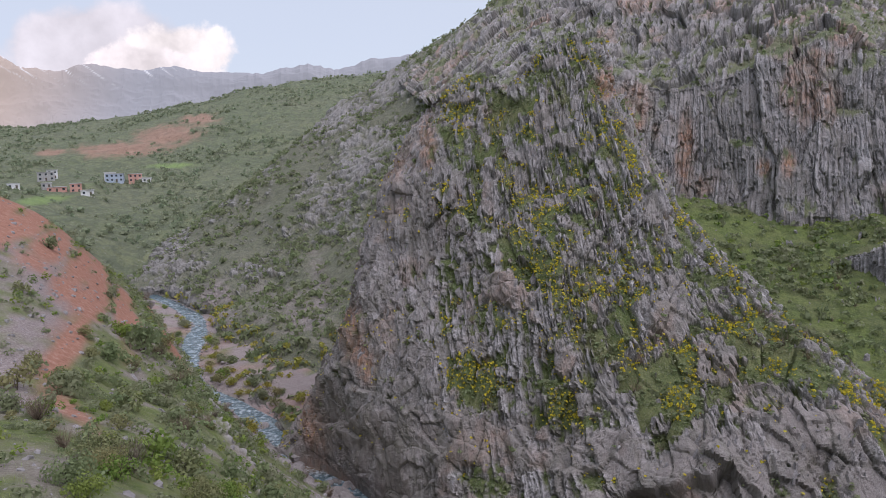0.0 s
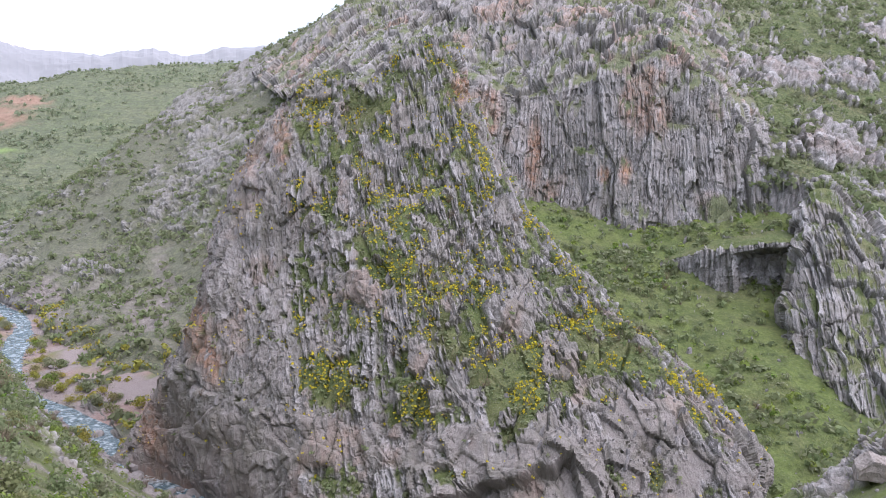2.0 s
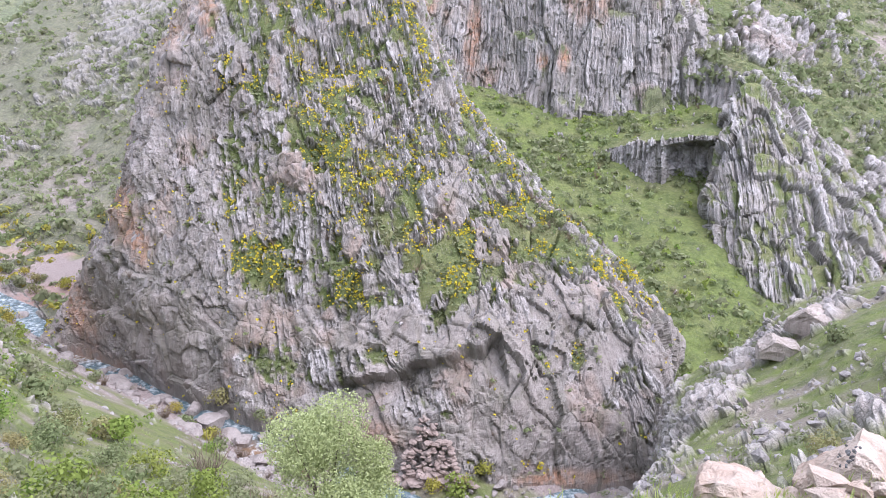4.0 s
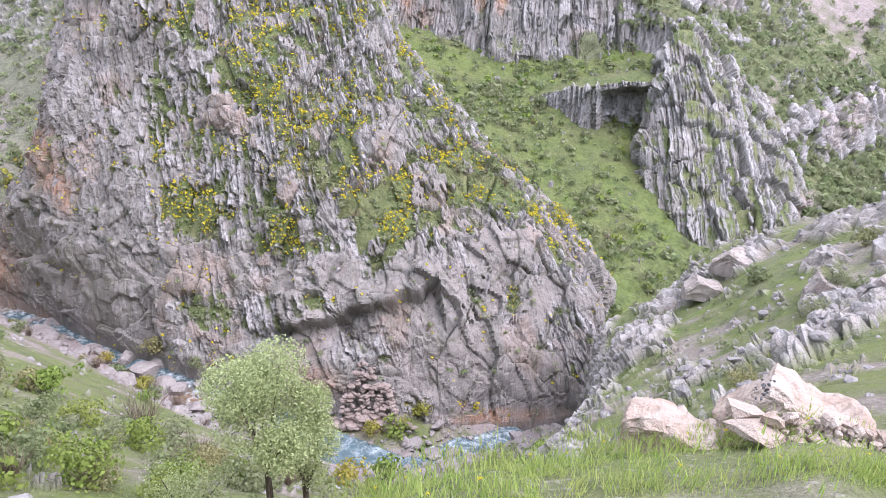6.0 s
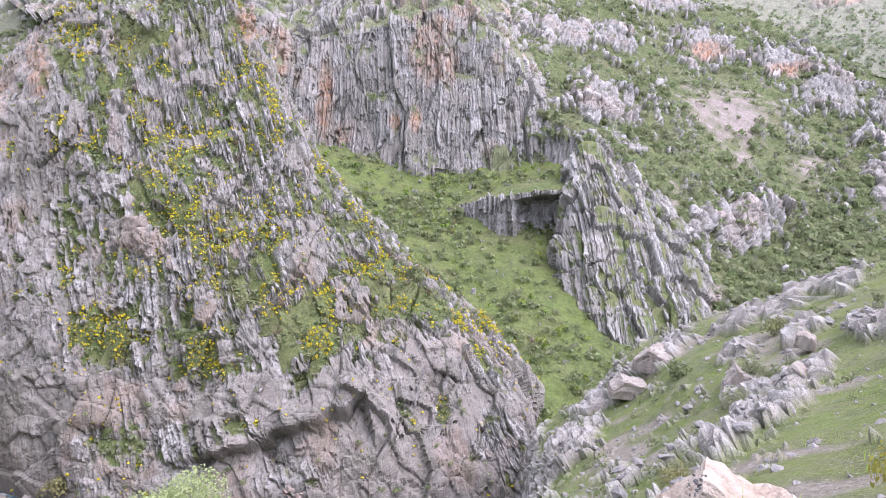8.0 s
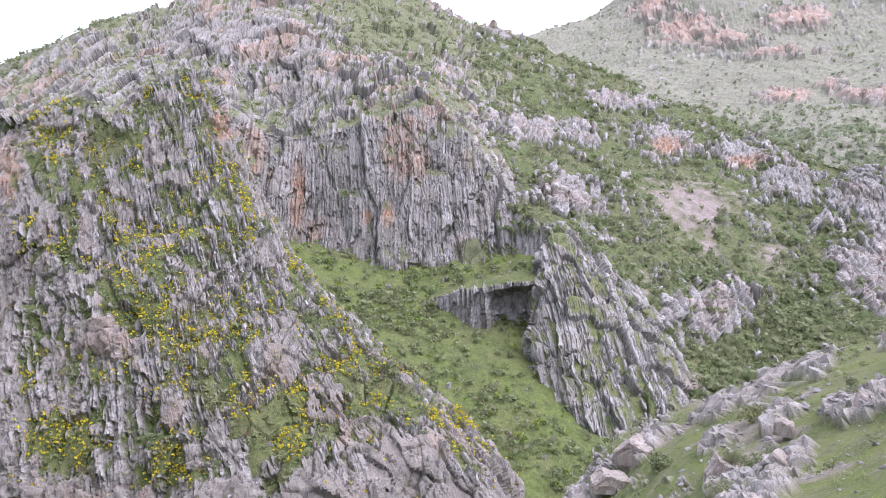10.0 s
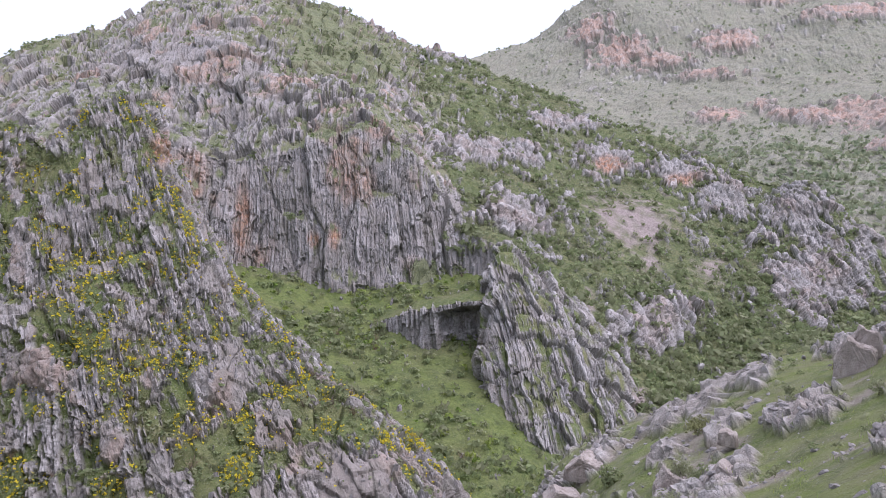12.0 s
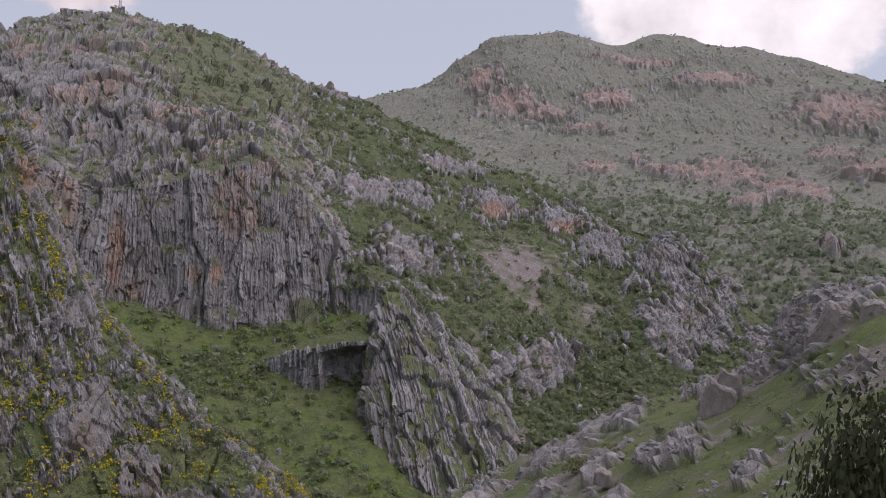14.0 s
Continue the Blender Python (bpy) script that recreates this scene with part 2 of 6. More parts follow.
NEAR_DROP = [(-132.3, 103.6, 53.1), (-117.7, 119.9, 49.1), (-99.8, 135.1, 39.6), (-89.7, 144.7, 33), (-84.7, 155.4, 27), (-80.9, 169.9, 16.4), (-77.2, 183.8, 5.2), (-73.6, 194.1, -1.5), (-36.4, 135.9, -1.8), (-9.6, 100.6, -1.8), (1.1, 85.1, -1.8), (18.4, 67.5, -1.8), (34.9, 65.4, -1.8), (39.7, 58.3, 4), (44.2, 59.3, -4.9), (49.8, 66.2, 1.2), (59.2, 65.7, 5.9), (65.3, 64.6, 10.7), (78.6, 47.5, 22), (84.3, 41.7, 24), (88.8, 37.2, 27.5), (84.5, 29.7, 34.7), (81.4, 15.7, 36.4), (71.1, -33.1, 40.9), (44.8, -77.6, 48.7), (-16.5, -93.8, 52.5), (-100.9, -70.7, 53.4), (-156.8, -0, 50.7), (-132.3, 103.6, 53.1)]
RIVER = [(-144.5, 317.8, 1), (-119.6, 285.5, 1), (-95.5, 254.2, 0.8), (-79.1, 225.6, 0.6), (-69.2, 188.1, 0.4), (-59, 162.7, 0.3), (-43.6, 145.1, 0.2), (-31, 127.9, 0.1), (-23.9, 112.2, 0), (-14.6, 106.2, 0), (-5.4, 94.3, 0), (2.9, 82.5, 0), (12.6, 71.6, -0), (21.7, 61.3, 0), (28.4, 61.2, 0), (38.6, 63, 0)]
VALLEY_0 = [(-190.3, 231.9, 22.8), (-169.2, 271.6, 16.3), (-156.3, 335.4, 0.6), (-136.2, 376.1, -3.2), (-98.4, 439.1, 6.9), (-31.7, 499, 25.9)]
VALLEY_1 = [(-271, 333.9, 33.4), (-225.4, 366.2, 29.2), (-187.8, 409, 21.4), (-154.6, 454.4, 21.7), (-115.9, 527.4, 35.6), (-36.5, 598.9, 58.4)]
VALLEY_2 = [(-376.2, 467.4, 50.4), (-312.4, 512.3, 47.8), (-252.1, 555.5, 43.7), (-203.5, 606.8, 50.1), (-147.8, 684.2, 71.2), (-44.7, 759, 95.6)]
VALLEY_3 = [(-500, 624.5, 69.9), (-414.5, 684.2, 71.4), (-328, 730, 76.8), (-257.6, 778, 95.1), (-179.4, 841, 114.6), (-51.6, 899, 134.8)]
VALLEY_CREST = [(-716, 900, 109.7), (-593.2, 985, 114), (-456.4, 1023, 123.5), (-343.3, 1045, 144.8), (-227.1, 1076, 171), (-44.1, 1079, 181.4)]
SNOW_CREST = [(-2586, 3309, 630.8), (-2252, 3545, 694.2), (-2139, 3614, 620.4), (-2018, 3683, 562.2), (-1741, 3822, 581), (-1435, 3947, 586), (-1217, 4020, 554.2), (-662.4, 4046, 577.9), (-98.9, 3999, 609.8), (381.8, 3881, 600.4)]
FAR_0 = [(232.6, 361.7, -8.3), (300.4, 307.7, -5.6), (353.8, 244.4, -1), (391.6, 177.6, -1.2), (417.4, 103.3, 18.4), (427.1, 49.9, 29)]
FAR_1 = [(374, 591.7, 73.9), (485.5, 504.3, 74.8), (573.7, 401, 74.5), (636.2, 292, 73.4), (679.1, 169.8, 77.1), (695.2, 82.2, 83.3)]
FAR_2 = [(557.8, 890, 167.2), (725, 759, 180.1), (859, 604.3, 182.7), (953, 440.3, 173.6), (1018, 255.7, 143), (1043, 124, 144.5)]
FAR_3 = [(715, 1145, 263.5), (930, 978, 300.8), (1102, 780, 325.7), (1224, 568.7, 308.5), (1309, 330.9, 273.4), (1340, 160.8, 261.9)]
FAR_CREST = [(898, 1444, 382.3), (1034, 1412, 453.2), (1184, 1356, 514.3), (1265, 1281, 591.1), (1314, 1231, 634.8), (1445, 1156, 668.5), (1571, 1068, 645.4), (1675, 999, 677.9), (1748, 864, 658.3), (1780, 665.8, 578.2), (1744, 443.8, 481.2), (1688, 204.1, 421)]
UNDERCUT = [(4.8, 81.9, 5.9), (8.8, 81.5, 7.7), (15.1, 77.5, 9.2), (20.3, 74.3, 10.5), (23.4, 72.3, 11.7), (27.6, 71.9, 13.3), (31.4, 71.4, 14.2)]
STAINS = [(-1.9, 120.4, 53.4, 1.2, 4.6), (26.9, 119.1, 60.7, 1.7, 2.3), (70.1, 206.2, 48.4, 1.9, 10.6), (56.2, 213.4, 59.6, 3.8, 8.7), (-14.1, 106.6, 23.6, 1.2, 3.1), (-12.1, 104, 20.1, 1.2, 2.2), (-6.9, 120, 49.8, 1.1, 2.8), (-21, 111.1, 0.2, 3.9, 1.9), (15.7, 74, 3.3, 4.2, 1.3), (37.5, 64.8, 1, 6.3, 0.8), (86.8, 194, 45.5, 1.5, 2), (92.7, 192, 45.3, 1.5, 3.7), (-22, 113.6, 5, 2.2, 3.9), (56.1, 213.4, 62, 4.4, 7), (259.9, 241.5, 77, 7, 4), (287.4, 219.2, 71, 9, 2.5)]
RUBBLE = [(208, 179.9, 53.2, 16.9, 10.4), (199.3, 163.8, 40.2, 2.8, 8.1), (214.7, 150.2, 34.9, 6.2, 5), (154.9, 149.1, 22.5, 1.7, 8.5), (137.3, 116.4, 5.2, 2.3, 8.8), (163.1, 239.8, 64.9, 2.7, 5.9), (184.8, 291.3, 106.1, 3.9, 3.9), (-45.3, 83.5, 33.3, 11.4, 2.9), (-59.9, 104, 36.9, 8.6, 3.8), (-19.5, 34.9, 35.1, 4.4, 1), (-38.1, 64.6, 32.4, 6.1, 1.2), (-45.2, 214, 7.5, 12, 2.4), (-39, 226.7, 12.8, 4.4, 5.1), (25.6, 25.3, 31.2, 2.9, 1.3), (26.8, 55.9, 2.2, 3.7, 0.9), (-0.6, 34, 25, 2.3, 1.7), (-72.8, 223.4, 7.3, 6.8, 6.8), (-9.1, 85.5, -0.3, 6.3, 1.4), (-16.7, 93.5, 0.4, 5.1, 1.2), (-15.4, 88.7, 6.6, 4.7, 1.6)]
REDS = [(-62.1, 116.5, 38.4, 6.3, 2.3), (-57.8, 116.4, 34.3, 6.2, 2.3), (-51.4, 117.2, 27.3, 5.1, 2.3), (-65.1, 110.2, 45, 8.1, 2), (-55.8, 117.4, 31.5, 11.4, 2.3), (-63.4, 111.2, 42.2, 11.1, 2.2), (-55.8, 139.2, 19, 5.6, 2.9), (-286.7, 758, 88, 38, 19), (-313.2, 714, 72, 48, 10), (-268, 805, 108, 26, 13), (-377.8, 705, 71.4, 15.1, 5), (-40.3, 78.2, 31.1, 6.4, 1.1), (-105.1, 385.9, 52.2, 4.4, 3.2)]
CRAGS = [(35.4, 41.9, 23.1, 2.7, 2.1), (45.9, 51.4, 21.5, 2.2, 1.9), (47.6, 49.0, 24.0, 2.2, 1.4), (51.2, 48.5, 27.0, 3.7, 1.8), (55.9, 43.5, 31.2, 2.2, 1.8), (46.6, 36.5, 31.6, 1.1, 2.4), (39.1, 29.6, 32.8, 0.9, 1.6), (63.7, 42.7, 34.0, 2.3, 1.1), (63.5, 38.9, 35.7, 2.3, 0.8), (49.7, 32.9, 34.3, 1.2, 1.1), (40.5, 26.7, 34.6, 1.6, 1.8), (28.1, 19.9, 36.6, 1.5, 0.9), (21.1, 16.3, 37.9, 0.9, 0.6), (48.4, 27.1, 36.6, 1.6, 1.7), (56.6, 39.7, 33.2, 2.1, 0.9), (72.8, 34.3, 38.8, 2.8, 3.5), (48.5, 26.0, 37.1, 1.8, 2.0), (34.1, 14.3, 40.8, 0.8, 0.8), (68.8, 27.2, 42.4, 1.8, 0.8), (64.9, 21.6, 47.2, 4.2, 3.2), (74, 27.2, 46.5, 4.5, 3.6), (70.5, 19.5, 49.0, 4.5, 2.4)]
FAR_CRAGS = [(81.9, 319.7, 115.4, 37.9, 17.2), (108.3, 279.8, 96.9, 28, 15.6), (221.1, 397.7, 172.9, 21.7, 10.6), (257, 381.5, 160.1, 19.4, 12.6), (170.8, 294, 112.2, 9.9, 9.9), (-35.6, 328.1, 50, 16.9, 23.7), (-56.2, 436.4, 77.3, 15.4, 18.1), (-77.3, 289.9, 8.1, 12.4, 6.2), (-128.2, 347.1, 3.8, 26.7, 11.5), (-27.9, 429.1, 92.2, 13.3, 17.7), (-53, 305.4, 36.4, 7.6, 12.7), (182.5, 239.8, 80.8, 21.0, 6.5), (206.6, 239.8, 80.4, 7.8, 9.8), (259.9, 241.5, 82.1, 12.3, 11.2), (287.4, 219.2, 75.1, 14.3, 8.0), (286.6, 194.5, 62.8, 12.0, 8.2), (294.9, 165.9, 55.8, 13.3, 12.3), (283.2, 148.1, 43.2, 9.6, 9.1), (153.6, 185.8, 54.0, 11.4, 6.6), (174.9, 139.4, 21.7, 10.7, 6.4), (262.9, 138.5, 30.9, 16.4, 8.9), (156.5, 272.2, 105.0, 6.3, 6.3), (302.4, 141.6, 42.5, 6.6, 9.5), (289.0, 121.2, 23.6, 7.4, 5.4), (270.6, 282.1, 104.4, 18.7, 6.2)]
FAR_BANDS = [(1150, 1125, 470, 39, 37), (1096, 984, 396, 54, 36), (1092, 882, 359, 45, 20), (1208, 820, 400, 47, 26), (1468, 923, 545, 78, 17), (1444, 714, 465, 79, 18), (920, 640, 214, 31, 12.5), (991, 619, 234, 15, 15), (962, 565, 209, 18, 12.4), (971, 533, 204, 26, 12.3), (1017, 478, 206, 43, 29), (997, 393, 174, 25, 17), (1005, 357, 166, 21, 12), (869, 387, 143, 23, 9), (1443, 455, 371, 85, 49), (1202, 399, 249, 30, 18), (1152, 341, 212, 33, 15), (674, 223, 78, 11, 5.6), (1071, 773, 310, 42, 8.5)]
FACES = [(29.8, 93.6, 28.7, 3.3, 4), (33.9, 86.3, 23.1, 3.7, 2.7), (36.9, 81.1, 20.4, 4.6, 2.5), (40.8, 75.1, 16.3, 5.2, 4.1), (19, 81.5, 14, 5, 3.3), (28.5, 78.1, 16.1, 3.1, 4.2), (1.8, 90.7, 13.7, 3.5, 3.8), (16.7, 115.3, 56.6, 1.5, 3.7), (-7.3, 115.6, 46.2, 1.8, 5.5), (15.3, 90.5, 23.6, 2, 3.8), (8.1, 98.4, 31.4, 3.2, 2.7), (27.9, 69.6, 5.6, 3.2, 4.1), (43.5, 71.4, 12.5, 2.9, 5.1)]
FIELDS = [(-137.5, 310.9, 18.1, 16.1, 8.1), (-133.5, 429.7, 34.6, 14.2, 2.5), (-230.1, 466.3, 42.5, 14.8, 3.3), (-210.1, 562, 54.3, 28.4, 2.8), (-224.1, 413.1, 35.3, 18.5, 2.6), (-143.6, 351.8, 23.3, 12, 2.4), (-130.3, 462, 40.2, 11.3, 2.3)]
LEDGES = [(4.4, 94.5, 18.9, 5.5, 3.1), (15.6, 88.4, 17.2, 6.8, 3), (9.3, 101.4, 34.9, 8.9, 1.5), (13.1, 120.9, 58.4, 3.5, 2.1), (27.5, 84.9, 20.5, 4.4, 4.4), (20.2, 92.6, 25.9, 3.1, 4.6), (25.1, 86.3, 20.9, 5.2, 2.2), (39.8, 86.4, 23.2, 6.2, 3.6), (-38.1, 175, 5.8, 8.7, 4.4), (18.4, 81.1, 11.2, 4.3, 1.3), (36.2, 72.8, 12.8, 4.9, 2.8), (119.6, 180.4, 35, 10.3, 5.1), (4.6, 97.2, 22.1, 4.8, 1.1)]
# -- end of control lines --

# ---- noise ----
def hash3(ix, iy, iz, seed):
    h = (ix * np.uint32(374761393) + iy * np.uint32(668265263) + iz * np.uint32(2147483647) + np.uint32(seed * 1013904223 % 4294967296))
    h = (h ^ (h >> np.uint32(13))) * np.uint32(1274126177)
    h = (h ^ (h >> np.uint32(16))) * np.uint32(2246822519)
    return ((h ^ (h >> np.uint32(15))) & np.uint32(0xFFFFFF)).astype(np.float32) / np.float32(8388607.5) - np.float32(1)


def vnoise(p, seed=0):
    """Smooth value noise in -1..1 at the points p (n, 3)."""
    f = np.floor(p)
    w = (p - f).astype(np.float32)
    w = w * w * w * (w * (w * 6 - 15) + 10)
    i = f.astype(np.int64).astype(np.uint32)
    out = 0
    for dx in (0, 1):
        for dy in (0, 1):
            for dz in (0, 1):
                k = hash3(i[:, 0] + np.uint32(dx), i[:, 1] + np.uint32(dy), i[:, 2] + np.uint32(dz), seed)
                out = out + k * (w[:, 0] if dx else 1 - w[:, 0]) * (w[:, 1] if dy else 1 - w[:, 1]) * (w[:, 2] if dz else 1 - w[:, 2])
    return out


def fbm(p, octaves=4, seed=0, gain=0.5):
    out, a, tot = 0, 1.0, 0.0
    for o in range(octaves):
        out = out + a * vnoise(p * 2.03 ** o + 17.3 * o, seed + o)
        tot += a
        a *= gain
    return out / tot


def ridged(p, octaves=3, seed=0):
    out, a, tot = 0, 1.0, 0.0
    for o in range(octaves):
        out = out + a * (1 - 2 * np.abs(vnoise(p * 2.1 ** o + 31.7 * o, seed + o)))
        tot += a
        a *= 0.55
    return out / tot


def smooth(a, b, v):
    u = np.clip((v - a) / (b - a), 0, 1)
    return u * u * (3 - 2 * u)


# ---- sheets of ground lofted through lines ----
def spline(pts, n, at=None):
    """A smooth line through the points (k, ...), at n even steps of their count."""
    pts = np.asarray(pts, float)
    k = len(pts)
    s = np.linspace(0, k - 1, n) if at is None else np.asarray(at)
    i = np.clip(np.floor(s).astype(int), 0, k - 2)
    u = (s - i).reshape(-1, *[1] * (pts.ndim - 1))
    p0, p1, p2, p3 = pts[np.maximum(i - 1, 0)], pts[i], pts[i + 1], pts[np.minimum(i + 2, k - 1)]
    m1, m2 = (p2 - p0) / 2, (p3 - p1) / 2
    return p1 * (2 * u**3 - 3 * u**2 + 1) + m1 * (u**3 - 2 * u**2 + u) + p2 * (-2 * u**3 + 3 * u**2) + m2 * (u**3 - u**2)


def straight(a, at):
    i = np.clip(np.floor(at).astype(int), 0, len(a) - 2)
    u = (at - i)[:, None, None]
    return a[i] * (1 - u) + a[i + 1] * u


def loft(lines, nu, rows):
    """Grid (nv, nu, 3) through the lines; rows: the number of steps between each line and the next."""
    a = np.stack([spline(l, nu) for l in lines])
    at = np.concatenate([np.arange(n) / n + i for i, n in enumerate(rows)] + [[len(lines) - 1]])
    return 0.35 * spline(a, 0, at) + 0.65 * straight(a, at)


def normals(g):
    du, dv = np.gradient(g, axis=1), np.gradient(g, axis=0)
    n = np.cross(du, dv)
    return n / (np.linalg.norm(n, axis=2, keepdims=True) + 1e-9)


def grid_object(name, g, mat, masks=None):
    nv, nu = g.shape[:2]
    me = bpy.data.meshes.new(name)
    idx = np.arange(nv * nu).reshape(nv, nu)
    q = np.stack([idx[:-1, :-1], idx[:-1, 1:], idx[1:, 1:], idx[1:, :-1]], -1).reshape(-1, 4)
    me.vertices.add(nv * nu)
    me.vertices.foreach_set("co", g.reshape(-1).astype(np.float32))
    me.loops.add(q.size)
    me.loops.foreach_set("vertex_index", q.reshape(-1).astype(np.int32))
    me.polygons.add(len(q))
    me.polygons.foreach_set("loop_start", np.arange(0, q.size, 4, dtype=np.int32))
    me.polygons.foreach_set("loop_total", np.full(len(q), 4, dtype=np.int32))
    me.update()
    me.validate()
    for key, v in (masks or {}).items():
        at = me.attributes.new(key, "FLOAT", "POINT")
        at.data.foreach_set("value", np.asarray(v, np.float32).reshape(-1))
    me.materials.append(mat)
    me.shade_flat()
    return new(name, me)



# ---- materials ----
class Nodes:
    """A small builder for one material's nodes."""

    def __init__(self, name, rough=0.9):
        self.mat = bpy.data.materials.new(name)
        self.mat.use_nodes = True
        self.t = self.mat.node_tree
        self.bsdf = self.t.nodes["Principled BSDF"]
        self.bsdf.inputs["Roughness"].default_value = rough
        self.bsdf.inputs["Specular IOR Level"].default_value = 0.2
        self.geo = self.t.nodes.new("ShaderNodeNewGeometry")

    def link(self, a, b):
        self.t.links.new(a, b)

    def attr(self, name):
        n = self.t.nodes.new("ShaderNodeAttribute")
        n.attribute_name = name
        return n.outputs["Fac"]

    def noise(self, scale, detail=4, stretch=(1, 1, 1), rough=0.55, turn=(0, 0, 0)):
        m = self.t.nodes.new("ShaderNodeMapping")
        m.inputs["Scale"].default_value, m.inputs["Rotation"].default_value = stretch, turn
        n = self.t.nodes.new("ShaderNodeTexNoise")
        n.inputs["Scale"].default_value, n.inputs["Detail"].default_value, n.inputs["Roughness"].default_value = scale, detail, rough
        self.link(self.geo.outputs["Position"], m.inputs[0])
        self.link(m.outputs[0], n.inputs["Vector"])
        return n.outputs["Fac"]

    def ramp(self, fac, stops):
        n = self.t.nodes.new("ShaderNodeValToRGB")
        e = n.color_ramp.elements
        while len(e) < len(stops):
            e.new(0.5)
        for el, (pos, col) in zip(e, stops):
            el.position, el.color = pos, (*col, 1) if len(col) == 3 else col
        self.link(fac, n.inputs[0])
        return n.outputs[0]

    def span(self, fac, a, b):
        n = self.t.nodes.new("ShaderNodeMapRange")
        n.inputs["From Min"].default_value, n.inputs["From Max"].default_value = a, b
        self.link(fac, n.inputs["Value"])
        return n.outputs[0]

    def mix(self, fac, a, b, how="MIX"):
        n = self.t.nodes.new("ShaderNodeMix")
        n.data_type, n.blend_type = "RGBA", how
        for sock, v in ((n.inputs[0], fac), (n.inputs[6], a), (n.inputs[7], b)):
            if isinstance(v, (int, float)):
                sock.default_value = v
            elif isinstance(v, tuple):
                sock.default_value = (*v, 1)
            else:
                self.link(v, sock)
        return n.outputs[2]

    def math(self, op, a, b):
        n = self.t.nodes.new("ShaderNodeMath")
        n.operation = op
        for sock, v in zip(n.inputs, (a, b)):
            if isinstance(v, (int, float)):
                sock.default_value = v
            else:
                self.link(v, sock)
        return n.outputs[0]

    def bump(self, height, dist, strength=1.0):
        n = self.t.nodes.new("ShaderNodeBump")
        n.inputs["Distance"].default_value = dist
        if isinstance(strength, float):
            n.inputs["Strength"].default_value = strength
        else:
            self.link(strength, n.inputs["Strength"])
        self.link(height, n.inputs["Height"])
        self.link(n.outputs[0], self.bsdf.inputs["Normal"])

    def colour(self, c):
        if isinstance(c, tuple):
            self.bsdf.inputs["Base Color"].default_value = (*c, 1)
        else:
            self.link(c, self.bsdf.inputs["Base Color"])
        return self.mat


def terrain_mat(name, size=1.0, pale=0.0, turn=(0, 0, 0), scrubby=0.0, stony=0.5, dry=0.0, ochre=(0.5, 0.245, 0.13), haze_or_tone=(0.42, 0.385, 0.375), lush=0.0, warm=0.0):
    """Limestone, turf, rubble and red earth by the sheet's masks. size: metres of the coarse grain; pale: share of
    distance haze, or on the scrub slope of a darker tone, mixed into the colour.
    """
    m = Nodes(name, 0.92)
    streak = m.noise(1.1 / size, 5, (1, 1, 0.16), 0.65, turn)
    patch = m.noise(0.16 / size, 4)
    grain = m.noise(5.0 / size, 5, rough=0.7)
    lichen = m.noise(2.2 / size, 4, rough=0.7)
    rock = m.ramp(streak, [(0.28, (0.17, 0.157, 0.157)), (0.42, (0.3, 0.283, 0.284)), (0.58, (0.4, 0.38, 0.382)), (0.76, (0.54, 0.515, 0.52))])
    rock = m.mix(m.span(patch, 0.4, 0.75), rock, (0.34, 0.3, 0.285))
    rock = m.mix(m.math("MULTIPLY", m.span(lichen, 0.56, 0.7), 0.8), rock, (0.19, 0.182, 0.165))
    rock = m.mix(m.math("MULTIPLY", m.span(grain, 0.35, 0.7), 0.35), rock, (0.4, 0.385, 0.395))
    rock = m.mix(m.math("MULTIPLY", m.attr("stain"), m.span(m.noise(0.9 / size, 5), 0.25, 0.55)), rock, ochre)
    if warm:
        rock = m.mix(warm, rock, m.ramp(streak, [(0.3, (0.3, 0.25, 0.22)), (0.7, (0.52, 0.455, 0.415))]))
    vor = m.t.nodes.new("ShaderNodeTexVoronoi")
    vor.feature = "DISTANCE_TO_EDGE"
    vor.inputs["Scale"].default_value = 1.7 / size
    vm = m.t.nodes.new("ShaderNodeMapping")
    vm.inputs["Scale"].default_value, vm.inputs["Rotation"].default_value = (1, 1, 0.3), (0.1, 0.25, 0)
    m.link(m.geo.outputs["Position"], vm.inputs[0])
    wv = m.t.nodes.new("ShaderNodeVectorMath")
    wv.operation = "MULTIPLY_ADD"
    nz = m.t.nodes.new("ShaderNodeTexNoise")
    nz.inputs["Scale"].default_value = 0.9 / size
    m.link(m.geo.outputs["Position"], nz.inputs["Vector"])
    wv.inputs[1].default_value = (1.2 * size,) * 3
    m.link(nz.outputs["Color"], wv.inputs[0])
    m.link(vm.outputs[0], wv.inputs[2])
    m.link(wv.outputs[0], vor.inputs["Vector"])
    joints = m.math("MULTIPLY", m.span(vor.outputs["Distance"], 0.07, 0.0), m.math("SUBTRACT", 1.0, m.math("MULTIPLY", m.attr("face"), 0.8)))
    rock = m.mix(m.math("MULTIPLY", joints, m.span(patch, 0.35, 0.6)), rock, m.mix(0.7, rock, (0.1, 0.095, 0.09)))
    # smooth bare faces; the low spur's shade is partly put into this ramp
    rock = m.mix(m.math("MULTIPLY", m.attr("face"), 0.75), rock, m.ramp(m.noise(0.8 / size, 7, (1, 1, 0.3), 0.75), [(0.3, (0.135, 0.115, 0.105)), (0.46, (0.207, 0.18, 0.167)), (0.6, (0.275, 0.243, 0.227)), (0.74, (0.39, 0.355, 0.335))]))
    # dark algae-toned streaks, added partly in place of shade on the spur
    algae_shade = m.noise(0.22 / size, 5, (1, 1, 0.22), 0.7)
    rock = m.mix(m.math("MULTIPLY", m.span(algae_shade, 0.48, 0.62), 0.5), rock, (0.17, 0.163, 0.148))
